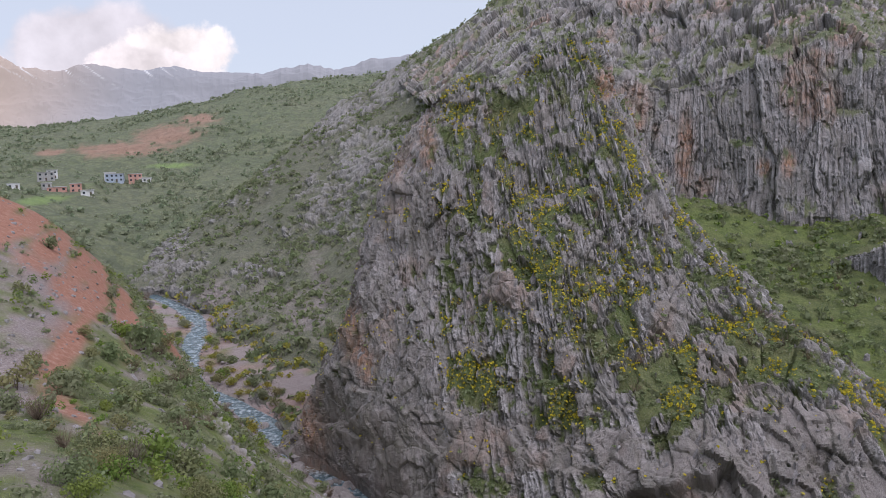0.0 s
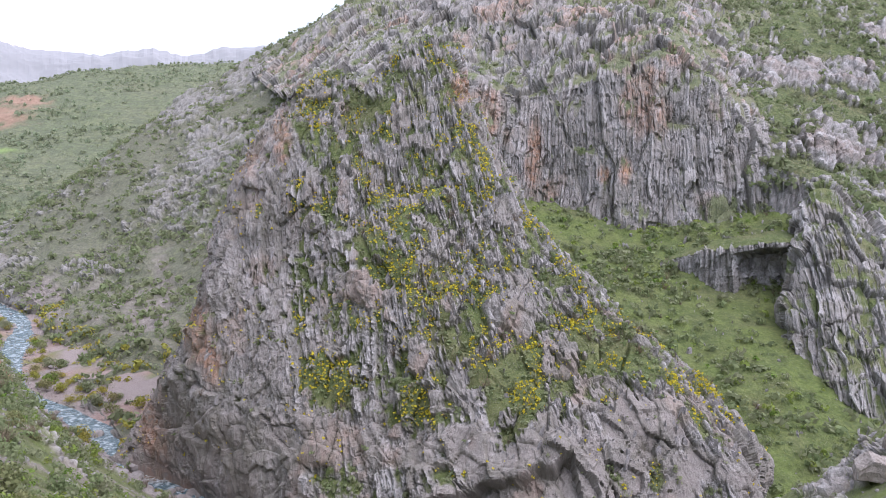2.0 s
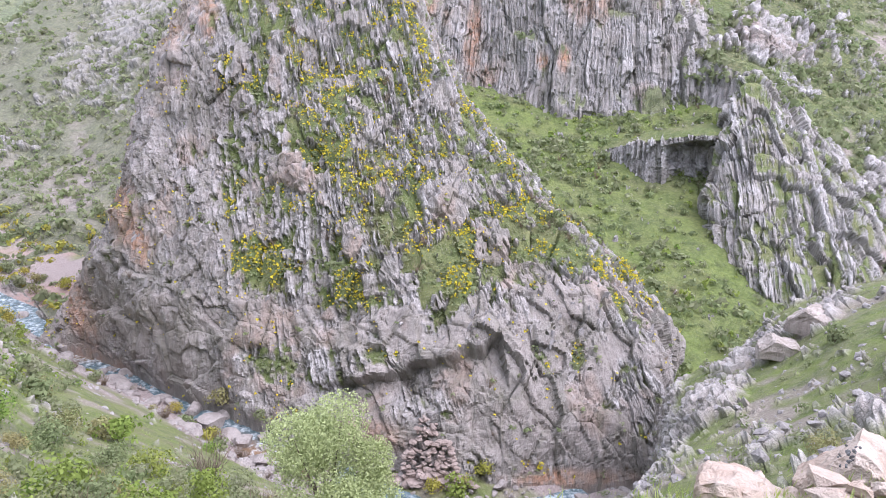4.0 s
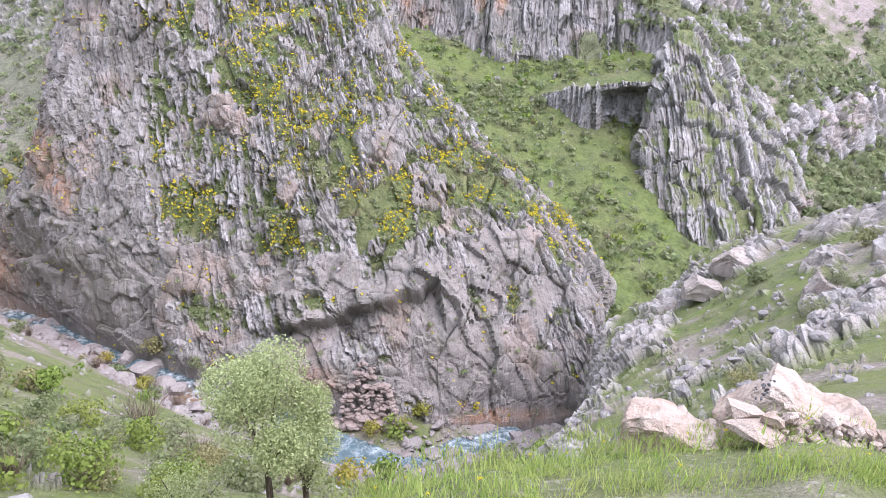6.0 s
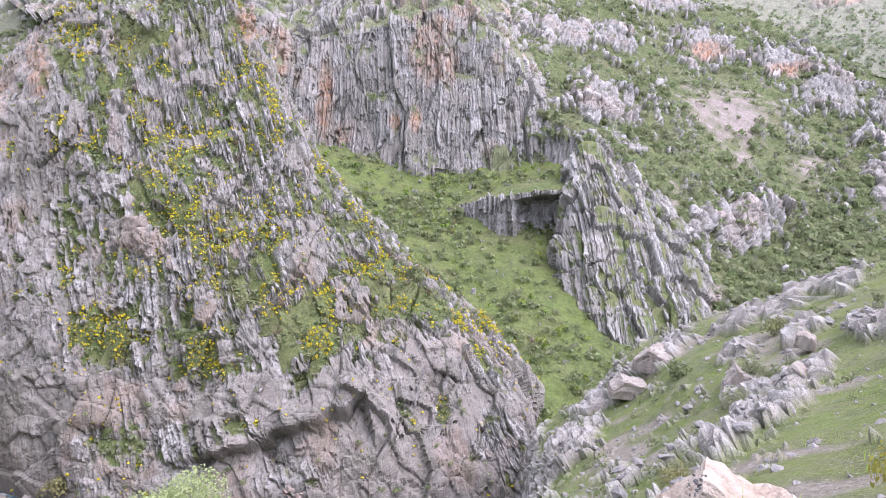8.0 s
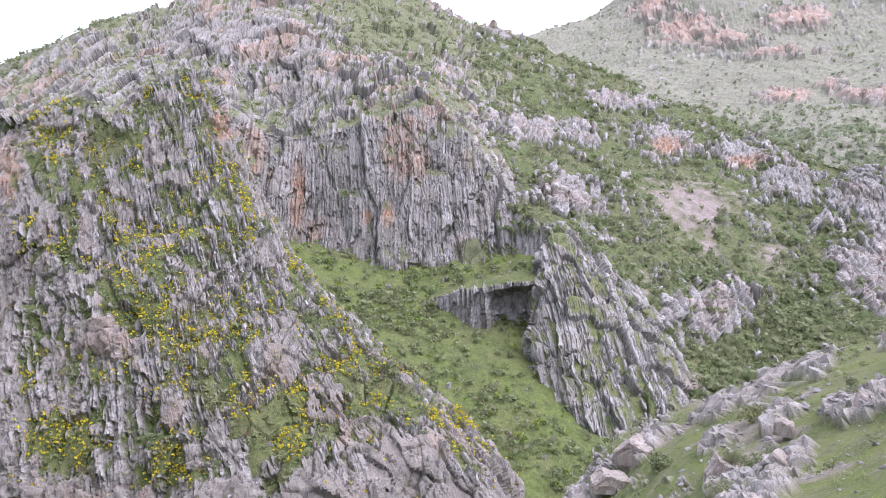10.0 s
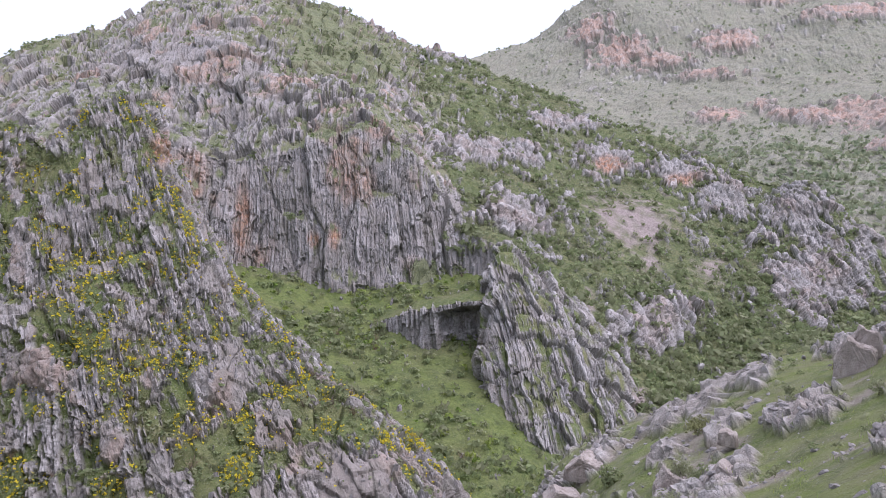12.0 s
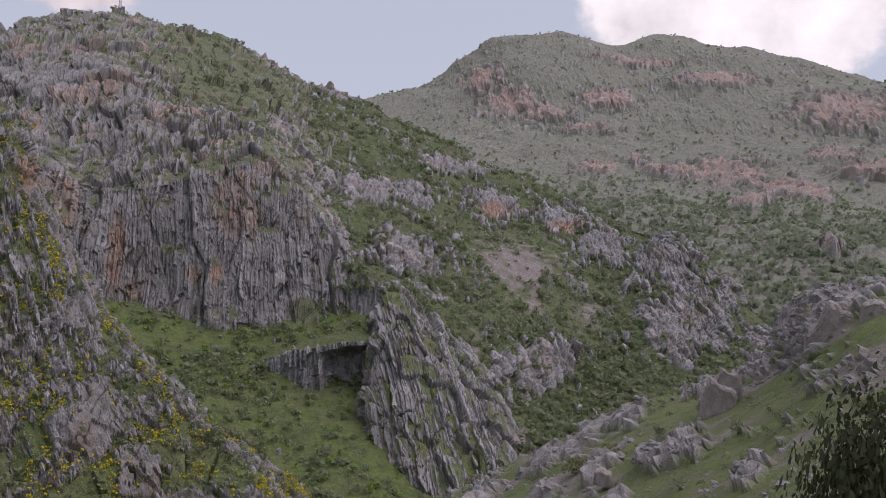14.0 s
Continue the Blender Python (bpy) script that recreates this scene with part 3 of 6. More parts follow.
    speck = m.noise(9.0 / size, 3, rough=0.8)
    bare = m.math("SUBTRACT", 1.0, m.math("MULTIPLY", m.attr("face"), 0.65))
    rock = m.mix(m.math("MULTIPLY", m.math("MULTIPLY", m.span(speck, 0.54, 0.62), 0.7), bare), rock, (0.1, 0.1, 0.09))
    rock = m.mix(m.math("MULTIPLY", m.math("MULTIPLY", m.span(speck, 0.44, 0.36), 0.55), bare), rock, (0.5, 0.485, 0.49))
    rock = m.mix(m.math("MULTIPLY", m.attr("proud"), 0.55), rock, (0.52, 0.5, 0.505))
    # crevice shade painted in: cracks and low beds take a darker colour
    rock = m.mix(m.math("MULTIPLY", m.attr("cleft_shade"), m.span(m.noise(1.3 / size, 4), 0.25, 0.6)), rock, (0.13, 0.128, 0.092))
    turf = m.ramp(m.noise(0.5 / size, 5, rough=0.7), [(0.3, (0.062, 0.083, 0.03)), (0.5, (0.108, 0.136, 0.05)), (0.7, (0.165, 0.18, 0.075))])
    turf = m.mix(m.span(m.noise(0.11 / size, 3), 0.45, 0.7), turf, (0.15, 0.15, 0.075))
    tuss = m.noise(2.4 / size, 4, rough=0.75)
    turf = m.mix(m.math("MULTIPLY", m.span(tuss, 0.53, 0.62), 0.6), turf, (0.055, 0.075, 0.026))
    turf = m.mix(m.math("MULTIPLY", m.span(tuss, 0.44, 0.36), 0.6), turf, (0.19, 0.2, 0.075))
    turf = m.mix(m.math("MULTIPLY", m.span(grain, 0.57, 0.64), stony), turf, (0.33, 0.315, 0.29))
    if lush:
        turf = m.mix(m.math("MULTIPLY", m.span(m.noise(0.25 / size, 4), 0.35, 0.6), lush), turf, (0.15, 0.2, 0.045))
    if dry:
        turf = m.mix(m.math("MULTIPLY", m.span(m.noise(0.35 / size, 5, rough=0.7), 0.42, 0.6), dry), turf, (0.23, 0.205, 0.16))
    if scrubby:
        turf = m.mix(m.math("MULTIPLY", m.span(m.noise(1.6 / size, 3, rough=0.6), 0.47, 0.56), scrubby), turf, (0.045, 0.06, 0.028))
    rubble = m.ramp(m.noise(2.6 / size, 5, rough=0.75), [(0.3, (0.15, 0.12, 0.115)), (0.5, (0.27, 0.225, 0.215)), (0.68, (0.39, 0.345, 0.335))])
    earth = m.ramp(m.noise(0.8 / size, 5, rough=0.7), [(0.3, (0.26, 0.125, 0.085)), (0.55, (0.37, 0.19, 0.135)), (0.75, (0.46, 0.3, 0.24))])
    c = m.mix(m.attr("rubble"), turf, rubble)
    c = m.mix(m.attr("red"), c, earth)
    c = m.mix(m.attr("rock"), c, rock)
    field = m.ramp(m.noise(0.8 / size, 3), [(0.35, (0.13, 0.22, 0.04)), (0.65, (0.2, 0.3, 0.06))])
    c = m.mix(m.attr("field"), c, field)
    # distance haze put into the base colour; the scrub slope gets a darker tone
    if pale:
        c = m.mix(pale, c, haze_or_tone)
    m.bump(m.math("SUBTRACT", m.math("ADD", streak, m.math("MULTIPLY", grain, 0.4)), m.math("MULTIPLY", m.math("MULTIPLY", joints, m.attr("rock")), 0.16)), 0.5 * size, m.math("SUBTRACT", 0.95, m.math("MULTIPLY", m.attr("face"), 0.1)))
    return m.colour(c)


def leaf_mat(name, dark, light, warm, back=0.25):
    m = Nodes(name, 0.75)
    tint = m.math("FRACT", m.math("ADD", m.attr("tint"), 0), 0)
    info = m.t.nodes.new("ShaderNodeObjectInfo")
    tint = m.math("FRACT", m.math("ADD", m.attr("tint"), info.outputs["Random"]), 0)
    c = m.mix(m.geo.outputs["Random Per Island"], dark, light)
    c = m.mix(m.math("MULTIPLY", tint, 0.75), c, warm)
    tr = m.t.nodes.new("ShaderNodeBsdfTranslucent")
    m.link(c, tr.inputs["Color"])
    mx = m.t.nodes.new("ShaderNodeMixShader")
    mx.inputs[0].default_value = back
    m.link(m.bsdf.outputs[0], mx.inputs[1])
    m.link(tr.outputs[0], mx.inputs[2])
    m.link(mx.outputs[0], m.t.nodes["Material Output"].inputs["Surface"])
    return m.colour(c)


def stone_mat(name, a, b, c, scale=1.5, spot=0.5):
    m = Nodes(name, 0.9)
    n = m.noise(scale, 6, (1, 1, 0.5), 0.7)
    col = m.ramp(n, [(0.3, a), (0.5, b), (0.72, c)])
    col = m.mix(m.math("MULTIPLY", m.span(m.noise(scale * 3.1, 5, rough=0.75), 0.52, 0.68), spot), col, tuple(v * 0.45 for v in a))
    tint = m.t.nodes.new("ShaderNodeObjectInfo")
    col = m.mix(m.math("MULTIPLY", m.math("FRACT", m.math("ADD", m.attr("tint"), tint.outputs["Random"]), 0), 0.5), col, tuple(0.55 * v + 0.45 * w for v, w in zip(a, c)))
    m.bump(m.math("ADD", n, m.noise(scale * 6, 4, rough=0.7)), 0.25 / scale, 0.8)
    return m.colour(col)


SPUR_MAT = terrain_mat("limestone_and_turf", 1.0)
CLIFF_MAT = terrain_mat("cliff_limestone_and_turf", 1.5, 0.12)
SLOPE_MAT = terrain_mat("scrub_slope_ground", 1.6, 0.42, haze_or_tone=(0.2, 0.19, 0.165), scrubby=0.8, stony=0.7, dry=0.4)
BOWL_MAT = terrain_mat("hollow_turf", 1.3, lush=0.4, scrubby=0.3, stony=0.35)
SCREE_MAT = terrain_mat("scree_slope_ground", 1.6, scrubby=0.6, stony=0.55, dry=0.12, ochre=(0.48, 0.25, 0.15))
NEAR_MAT = terrain_mat("near_bank_ground", 0.6, lush=0.55, warm=0.45, stony=0.85, dry=0.3)
# valley and far mountain carry painted haze, the cliff above a little
VALLEY_MAT = terrain_mat("valley_ground", 9.0, 0.3, scrubby=0.7, haze_or_tone=(0.3, 0.32, 0.25))
FAR_MAT = terrain_mat("far_mountain_ground", 10.0, 0.42, scrubby=0.5, stony=0.5, dry=0.4, ochre=(0.6, 0.26, 0.15), haze_or_tone=(0.42, 0.4, 0.37))
SLAB_MAT = stone_mat("grey_limestone", (0.17, 0.157, 0.158), (0.3, 0.282, 0.283), (0.46, 0.435, 0.435), 1.2)
BOULDER_MAT = stone_mat("river_stone", (0.17, 0.15, 0.143), (0.29, 0.262, 0.252), (0.41, 0.375, 0.365), 0.9)
WHITE_MAT = stone_mat("pale_quarried_limestone", (0.33, 0.235, 0.185), (0.43, 0.35, 0.3), (0.51, 0.455, 0.42), 2.6, 0.3)
RED_ROCK_MAT = stone_mat("reddish_limestone", (0.19, 0.145, 0.13), (0.3, 0.24, 0.22), (0.42, 0.355, 0.325), 0.8)
LEAF = leaf_mat("scrub_leaf", (0.15, 0.195, 0.09), (0.27, 0.325, 0.16), (0.29, 0.29, 0.19), 0.5)
LEAF_BRIGHT = leaf_mat("spring_leaf", (0.09, 0.17, 0.03), (0.24, 0.34, 0.08), (0.28, 0.3, 0.08), 0.4)
LEAF_SILVER = leaf_mat("silvery_leaf", (0.22, 0.27, 0.11), (0.44, 0.5, 0.27), (0.4, 0.44, 0.2), 0.35)
LEAF_YELLOW = leaf_mat("yellow_green_leaf", (0.18, 0.2, 0.04), (0.4, 0.4, 0.09), (0.42, 0.34, 0.08), 0.4)
LEAF_BARE = leaf_mat("grey_twigs", (0.12, 0.095, 0.075), (0.24, 0.2, 0.165), (0.2, 0.14, 0.09), 0.05)
GRASS = leaf_mat("grass_blade", (0.16, 0.27, 0.05), (0.36, 0.48, 0.12), (0.45, 0.46, 0.18), 0.45)
PETAL = leaf_mat("yellow_petal", (0.5, 0.42, 0.03), (0.75, 0.6, 0.04), (0.55, 0.5, 0.06), 0.4)
# paler and greyer than the scrub: distance haze put into the leaf colour
FAR_LEAF = leaf_mat("hazed_far_leaf", (0.2, 0.25, 0.16), (0.3, 0.35, 0.22), (0.32, 0.33, 0.22), 0.45)
bark = Nodes("bark", 0.9)
BARK = bark.colour(bark.ramp(bark.noise(6, 4, (1, 1, 0.2)), [(0.35, (0.06, 0.045, 0.035)), (0.7, (0.19, 0.155, 0.125))]))
wat = Nodes("rushing_water", 0.18)
wat.bsdf.inputs["Specular IOR Level"].default_value = 0.5
foam = wat.span(wat.noise(0.9, 6, rough=0.75), 0.47, 0.66)
foam = wat.math("MULTIPLY", foam, wat.attr("foam"))
wat.bump(wat.noise(1.6, 5, rough=0.7), 0.4, 0.8)
WATER = wat.colour(wat.mix(foam, wat.mix(wat.attr("silt"), (0.085, 0.13, 0.15), (0.17, 0.105, 0.06)), (0.52, 0.58, 0.62)))
# haze, and low sun's warmth on the left end, put into the colour
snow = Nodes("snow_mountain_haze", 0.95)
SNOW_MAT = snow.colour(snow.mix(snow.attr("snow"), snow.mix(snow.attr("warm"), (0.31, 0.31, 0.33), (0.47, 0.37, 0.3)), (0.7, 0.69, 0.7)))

# ---- meshes out of arrays ----
def array_mesh(name, verts, faces, mat, attrs=None, flat=True):
    me = bpy.data.meshes.new(name)
    verts, faces = np.asarray(verts, np.float32), np.asarray(faces, np.int32)
    k = faces.shape[1]
    me.vertices.add(len(verts))
    me.vertices.foreach_set("co", verts.reshape(-1))
    me.loops.add(faces.size)
    me.loops.foreach_set("vertex_index", faces.reshape(-1))
    me.polygons.add(len(faces))
    me.polygons.foreach_set("loop_start", np.arange(0, faces.size, k, dtype=np.int32))
    me.polygons.foreach_set("loop_total", np.full(len(faces), k, dtype=np.int32))
    me.update()
    for key, v in (attrs or {}).items():
        me.attributes.new(key, "FLOAT", "POINT").data.foreach_set("value", np.asarray(v, np.float32))
    me.materials.append(mat)
    if flat:
        me.shade_flat()
    return me


def joined(name, variants, places, mat, parent=None):
    """One mesh out of many small copies. places: (n, 16) rows of 4 x 4 matrices."""
    V, Fc, T, off = [], [], [], 0
    rng = np.random.default_rng(len(places))
    pick = rng.integers(0, len(variants), len(places))
    for k, (v, f) in enumerate(variants):
        m = places[pick == k]
        if not len(m):
            continue
        w = np.einsum("nij,vj->nvi", m[:, :3, :3], v) + m[:, None, :3, 3]
        V.append(w.reshape(-1, 3))
        Fc.append((f[None] + (np.arange(len(m)) * len(v))[:, None, None] + off).reshape(-1, f.shape[1]))
        T.append(np.repeat(rng.random(len(m)), len(v)))
        off += w.shape[0] * w.shape[1]
    ob = new(name, array_mesh(name, np.concatenate(V), np.concatenate(Fc), mat, {"tint": np.concatenate(T)}))
    ob.parent = parent
    return ob


def turned(rng, n, scale, at, spin=None, lean=0.2):
    """n matrices: places at, spun about z, leaned a little, scaled (n,) or (n, 3)."""
    a = rng.uniform(0, 2 * np.pi, n) if spin is None else spin
    sc = np.broadcast_to(np.asarray(scale, float).reshape(n, -1), (n, 3))
    lx, ly = rng.normal(0, lean, n), rng.normal(0, lean, n)
    m = np.zeros((n, 4, 4))
    c, s = np.cos(a), np.sin(a)
    r = np.zeros((n, 3, 3))
    r[:, 0, 0], r[:, 0, 1], r[:, 1, 0], r[:, 1, 1], r[:, 2, 2] = c, -s, s, c, 1
    tilt = np.zeros((n, 3, 3))
    tilt[:, 0, 0] = tilt[:, 1, 1] = tilt[:, 2, 2] = 1
    tilt[:, 0, 2], tilt[:, 2, 0], tilt[:, 1, 2], tilt[:, 2, 1] = lx, -lx, ly, -ly
    m[:, :3, :3] = (tilt @ r) * sc[:, None, :]
    m[:, :3, 3], m[:, 3, 3] = at, 1
    return m


# ---- sheets ----
SHEETS = {}


def blobs(p, rows, soft=0.5, wob=None, deep=(3, 20)):
    """0..1 inside the given places (x, y, z, half width, half height), with a ragged edge."""
    out = np.zeros(len(p), np.float32)
    for x, y, z, w, h in rows:
        a = math.atan2(x, y)
        dx = ((p[:, 0] - x) * math.cos(a) - (p[:, 1] - y) * math.sin(a)) / w
        dd = ((p[:, 0] - x) * math.sin(a) + (p[:, 1] - y) * math.cos(a)) / (deep[0] * w + deep[1])
        dz = (p[:, 2] - z) / h
        d = np.sqrt(dx * dx + dz * dz + dd * dd) + (0 if wob is None else wob)
        out = np.maximum(out, 1 - smooth(1 - soft, 1 + soft * 0.4, d))
    return out


def blocks(p, across, width, seed, tall=2.6):
    """Fractured upturned beds: cells drawn out along the beds. Gives a height for each block (-1..1) and the nearness to its cracks (0..1)."""
    b = np.asarray(across, float)
    b = b / np.linalg.norm(b)
    u = np.array([-b[2], 0.15, 1.0])
    u = u - b * (u @ b)
    u /= np.linalg.norm(u)
    w = np.cross(b, u)
    warp = np.stack([fbm(p / (width * 5), 3, seed + k) for k in range(3)], 1) * [0.55, 0.3, 0.3]
    q = np.stack([p @ b / width, p @ u / (width * tall), p @ w / (width * 1.3)], 1) + warp
    base = np.floor(q)
    f1, f2 = np.full(len(p), 9.0, np.float32), np.full(len(p), 9.0, np.float32)
    h = np.zeros(len(p), np.float32)
    frac = (q - base).astype(np.float32)
    ib = base.astype(np.int64).astype(np.uint32)
    for dx in (-1, 0, 1):
        for dy in (-1, 0, 1):
            for dz in (-1, 0, 1):
                i, j, k = ib[:, 0] + np.uint32(dx % 4294967296), ib[:, 1] + np.uint32(dy % 4294967296), ib[:, 2] + np.uint32(dz % 4294967296)
                ox = frac[:, 0] - dx - 0.5 - 0.42 * hash3(i, j, k, seed)
                oy = frac[:, 1] - dy - 0.5 - 0.42 * hash3(i, j, k, seed + 1)
                oz = frac[:, 2] - dz - 0.5 - 0.42 * hash3(i, j, k, seed + 2)
                d = np.sqrt(ox * ox + oy * oy + oz * oz)
                t = hash3(i, j, k, seed + 3)
                val = t * 0.75 + ox * 0.7 * hash3(i, j, k, seed + 4) + oy * 0.75
                nearer_ = d < f1
                f2 = np.where(nearer_, f1, np.minimum(f2, d))
                h = np.where(nearer_, val, h)
                f1 = np.where(nearer_, d, f1)
    return h, 1 - smooth(0.0, 0.16, f2 - f1)


def bedding(p, across, width, run, seed, fan=0.0, wander=1.5):
    """Upturned beds of uneven thickness, broken along their length into slabs that stand proud by different amounts. Height (-1..1) and nearness to the joints."""
    b = np.asarray(across, float)
    b = b / np.linalg.norm(b)
    u = np.array([-b[2], 0.15, 1.0])
    u = u - b * (u @ b)
    u /= np.linalg.norm(u)
    w = np.cross(b, u)
    s = (p @ b + fan * p[:, 2] * smooth(-5, 45, p[:, 0])) / width + wander * fbm(p / (width * 16), 3, seed)
    s = s + 0.9 * vnoise(np.stack([s * 0.43, p @ u / (width * 30), p @ w / (width * 30)], 1), seed + 8)
    i = np.floor(s)
    f = (s - i).astype(np.float32)
    ci = i.astype(np.int64).astype(np.uint32)
    zero = np.zeros_like(ci)
    own = hash3(ci, zero, zero, seed + 1)
    v = p @ u / (width * run) + 7.3 * own + 0.35 * fbm(p / (width * 2.5), 2, seed + 2)
    j = np.floor(v)
    g = (v - j).astype(np.float32)
    cj = j.astype(np.int64).astype(np.uint32)
    q = p @ w / (width * run * 0.6) + 5.1 * hash3(ci, cj, zero, seed + 4) + 0.2 * f
    ck = np.floor(q).astype(np.int64).astype(np.uint32)
    val = 0.3 * own + 0.55 * hash3(ci, cj, ck, seed + 3) + (0.5 - f) * 0.6 * hash3(ci, cj, zero, seed + 5) + (0.45 - g) * 0.6
    gap = np.maximum(1 - smooth(0.0, 0.17, np.minimum(f, 1 - f)), 0.7 * (1 - smooth(0.0, 0.05, np.minimum(g, 1 - g))))
    return val, gap


def outward(g, n):
    """The normals turned to the open air over the gorge."""
    return -n if (n * (np.array([0, 0, 60.0]) - g)).sum(2).mean() < 0 else n


def sheet(name, label, lines, nu, rows, mat, across=(1, 0.1, 0.0), width=1.4, amp=1.2, bias=0.0, steep=1.0, big=0.0, rough=0.25, reds=1.0, shape=None, crags=None, lift=2.0, cw=1.1, tall=2.6, beds=0.4, fan=0.0, run=5.0, facets=0.0, fw=4.0, wander=1.5, keen=0.9, ft=1.9):
    """A piece of ground: the loft, its relief and its masks of rock, rubble, red earth and stain."""
    g = loft(lines, nu, rows)
    n = normals(g)
    n = outward(g, n)
    if big:
        swell = fbm(g.reshape(-1, 3) / (big * 6), 4, 3) * big
        if name == "rocky_spur":
            swell = np.where(swell > 0, swell * smooth(-2, 9, g[:, :, 2].reshape(-1)), swell)
        g = g + n * swell.reshape(*g.shape[:2], 1)
        n = normals(g)
        n = outward(g, n)
    p = g.reshape(-1, 3)
    bearing = np.degrees(np.arctan2(p[:, 0], p[:, 1]))
    bg, cg = blocks(p, across, width * fw, 31, ft) if facets else (np.zeros(len(p)), np.zeros(len(p)))
    bg = bg * facets - cg * 0.25 * facets
    steps = g + n * bg.reshape(*g.shape[:2], 1)
    tilt = outward(g, normals(steps))[:, :, 2]
    for _ in range(3):
        tilt = (tilt + np.roll(tilt, 1, 0) + np.roll(tilt, -1, 0) + np.roll(tilt, 1, 1) + np.roll(tilt, -1, 1)) / 5
    slope = 1 - np.abs(tilt.reshape(-1))
    wob = fbm(p / 9, 3, 41) * 0.5
    calm = wob
    if name == "rocky_spur":
        wob = wob + fbm(p / 2.2, 3, 43) * 0.7
    ledge, rub = blobs(p, LEDGES, 0.6, wob), blobs(p, RUBBLE, 0.9, wob * 2.0 + fbm(p / 2.5, 3, 46) * 0.8)
    red, stain = blobs(p, REDS, 0.5, wob) * reds, blobs(p, [(a, b, c, 1.4 * w, 1.4 * h) for a, b, c, w, h in STAINS], 0.7, calm)
    bl, crack = bedding(p, across, width, run, 11, fan, wander)
    bs, chip = bedding(p, across, width * 0.38, run * 0.8, 23, fan, wander)
    if beds < 0.95:
        b2, c2 = blocks(p, across, width, 12, tall)
        bl, crack = bl * beds + b2 * (1 - beds), crack * beds + c2 * (1 - beds)
    cover = fbm(p / (width * 6), 4, 60)
    crag = blobs(p, crags, keen, wob * 1.2 - bl * 0.45, (1.2, 2) if name == "near_bank" else (3, 20)) if crags else np.zeros(len(p), np.float32)
    face = blobs(p, FACES, 0.5, wob * 0.8 + fbm(p / 2.5, 2, 42) * 0.4) if name == "rocky_spur" else np.zeros(len(p), np.float32)
    if name == "rocky_spur":
        flank = smooth(0.8, -1.6, bearing + 2.2 * wob)
        ledge = ledge * (1 - flank)
        face = np.maximum(face, 0.6 * flank)
        face = np.maximum(face, 0.95 * smooth(21, 14, p[:, 2] + 10 * wob) * smooth(-0.25, 0.1, fbm(p / 7, 2, 91)))
    if facets:
        face = np.maximum(face, 0.6 * smooth(0.14, 0.3, fbm(p / (width * 3.6), 2, 92)))
    broad = smooth(0.0, 0.35, fbm(p / (width * 9), 3, 90))
    fine = {"rocky_spur": 0.8 * fbm(p / np.array([1.5, 1.5, 3.0]), 3, 44), "mountain": 0.6 * fbm(p / np.array([3, 3, 5]), 3, 44)}.get(name, 0)
    rock = bl * 0.75 + bs * 0.4 * (1 - 0.5 * broad) + cover * 0.8 + fine + (1.6 if name == "rocky_spur" else 0.5) * face + (slope - 0.42) * 2.2 * steep + bias - (1.1 if name == "rocky_spur" else 1.5) * ledge - 1.5 * rub - 1.2 * red + cw * crag - 0.3 * crack
    d = 0
    if shape is not None:
        d, extra = shape(p, n.reshape(-1, 3))
        rock = rock + extra
    if name == "near_bank":
        rub = np.maximum(rub, 0.75 * smooth(0.12, 0.4, fbm(p / 4.5, 4, 57)) * (np.hypot(p[:, 0], p[:, 1]) > 9))
        rub = np.maximum(rub, smooth(6.5, 3.0, p[:, 2] + 6 * wob) * (p[:, 0] < 40))
        rub = np.maximum(rub, 0.3 * smooth(0.15, 0.4, fbm(p / 0.8, 3, 59)) * (np.hypot(p[:, 0], p[:, 1]) < 8))
    elif name == "rocky_spur":
        stain = np.maximum(stain, 0.5 * smooth(0.12, 0.4, fbm(p / np.array([5, 5, 10]), 3, 45)) * face)
    elif name == "mountain":
        stain = np.maximum(stain, 0.6 * smooth(0.12, 0.4, fbm(p / np.array([11, 11, 22]), 3, 45)))
    rock = smooth(-0.25, 0.3, rock)
    stain = np.maximum(stain, 0.85 * crag if lift > 10 else (0.22 * crag * smooth(-0.1, 0.3, cover) if lift > 3 else 0))
    calmed = 1 - 0.9 * face
    if name == "mountain":
        across_ = np.tile(np.linspace(0, 1, nu), g.shape[0])
        bg = bg * smooth(1.0, 0.9, across_) * (0.45 + 0.55 * smooth(60, 90, p[:, 2]))
        calmed = calmed * (1 - 0.45 * smooth(70, 105, p[:, 2]))
    elif name == "rocky_spur":
        bg = bg * (1 - 0.5 * face)
    cracked = 0
    if name == "rocky_spur":
        fb, fc = blocks(p, (0.75, 0.3, 0.6), 3.4, 52, 1.6)
        sb, sc_ = blocks(p, (0.9, 0.2, 0.4), 0.9, 53, 2.2)
        some = smooth(-0.15, 0.2, fbm(p / 5, 3, 54))
        cracked = face * rock * (0.65 * fb - 0.14 * fc ** 3 + some * (0.24 * sb - 0.06 * sc_) + 0.12 * fbm(p / 0.6, 3, 55))
        crack = np.maximum(crack * calmed, np.maximum(0.4 * fc ** 6, 0.4 * sc_ ** 3 * some) * face)
    h = bg + cracked + rock * (0.4 + bl * 0.8 * calmed - crack * 0.4 * calmed + (bs * 0.36 - chip * 0.15) * calmed + 0.45 * face) * amp + crag * lift * (0.6 + 0.8 * cover) + (fbm(p / 0.9, 3, 70) * 0.3 + fbm(p / 4.0, 2, 71)) * rough + d
    if name == "rocky_spur":
        h = np.where(h > 0, h * smooth(-2, 5, p[:, 2]), h)
    disp = h.reshape(g.shape[:2])[:, :, None]
    g = g + n * disp
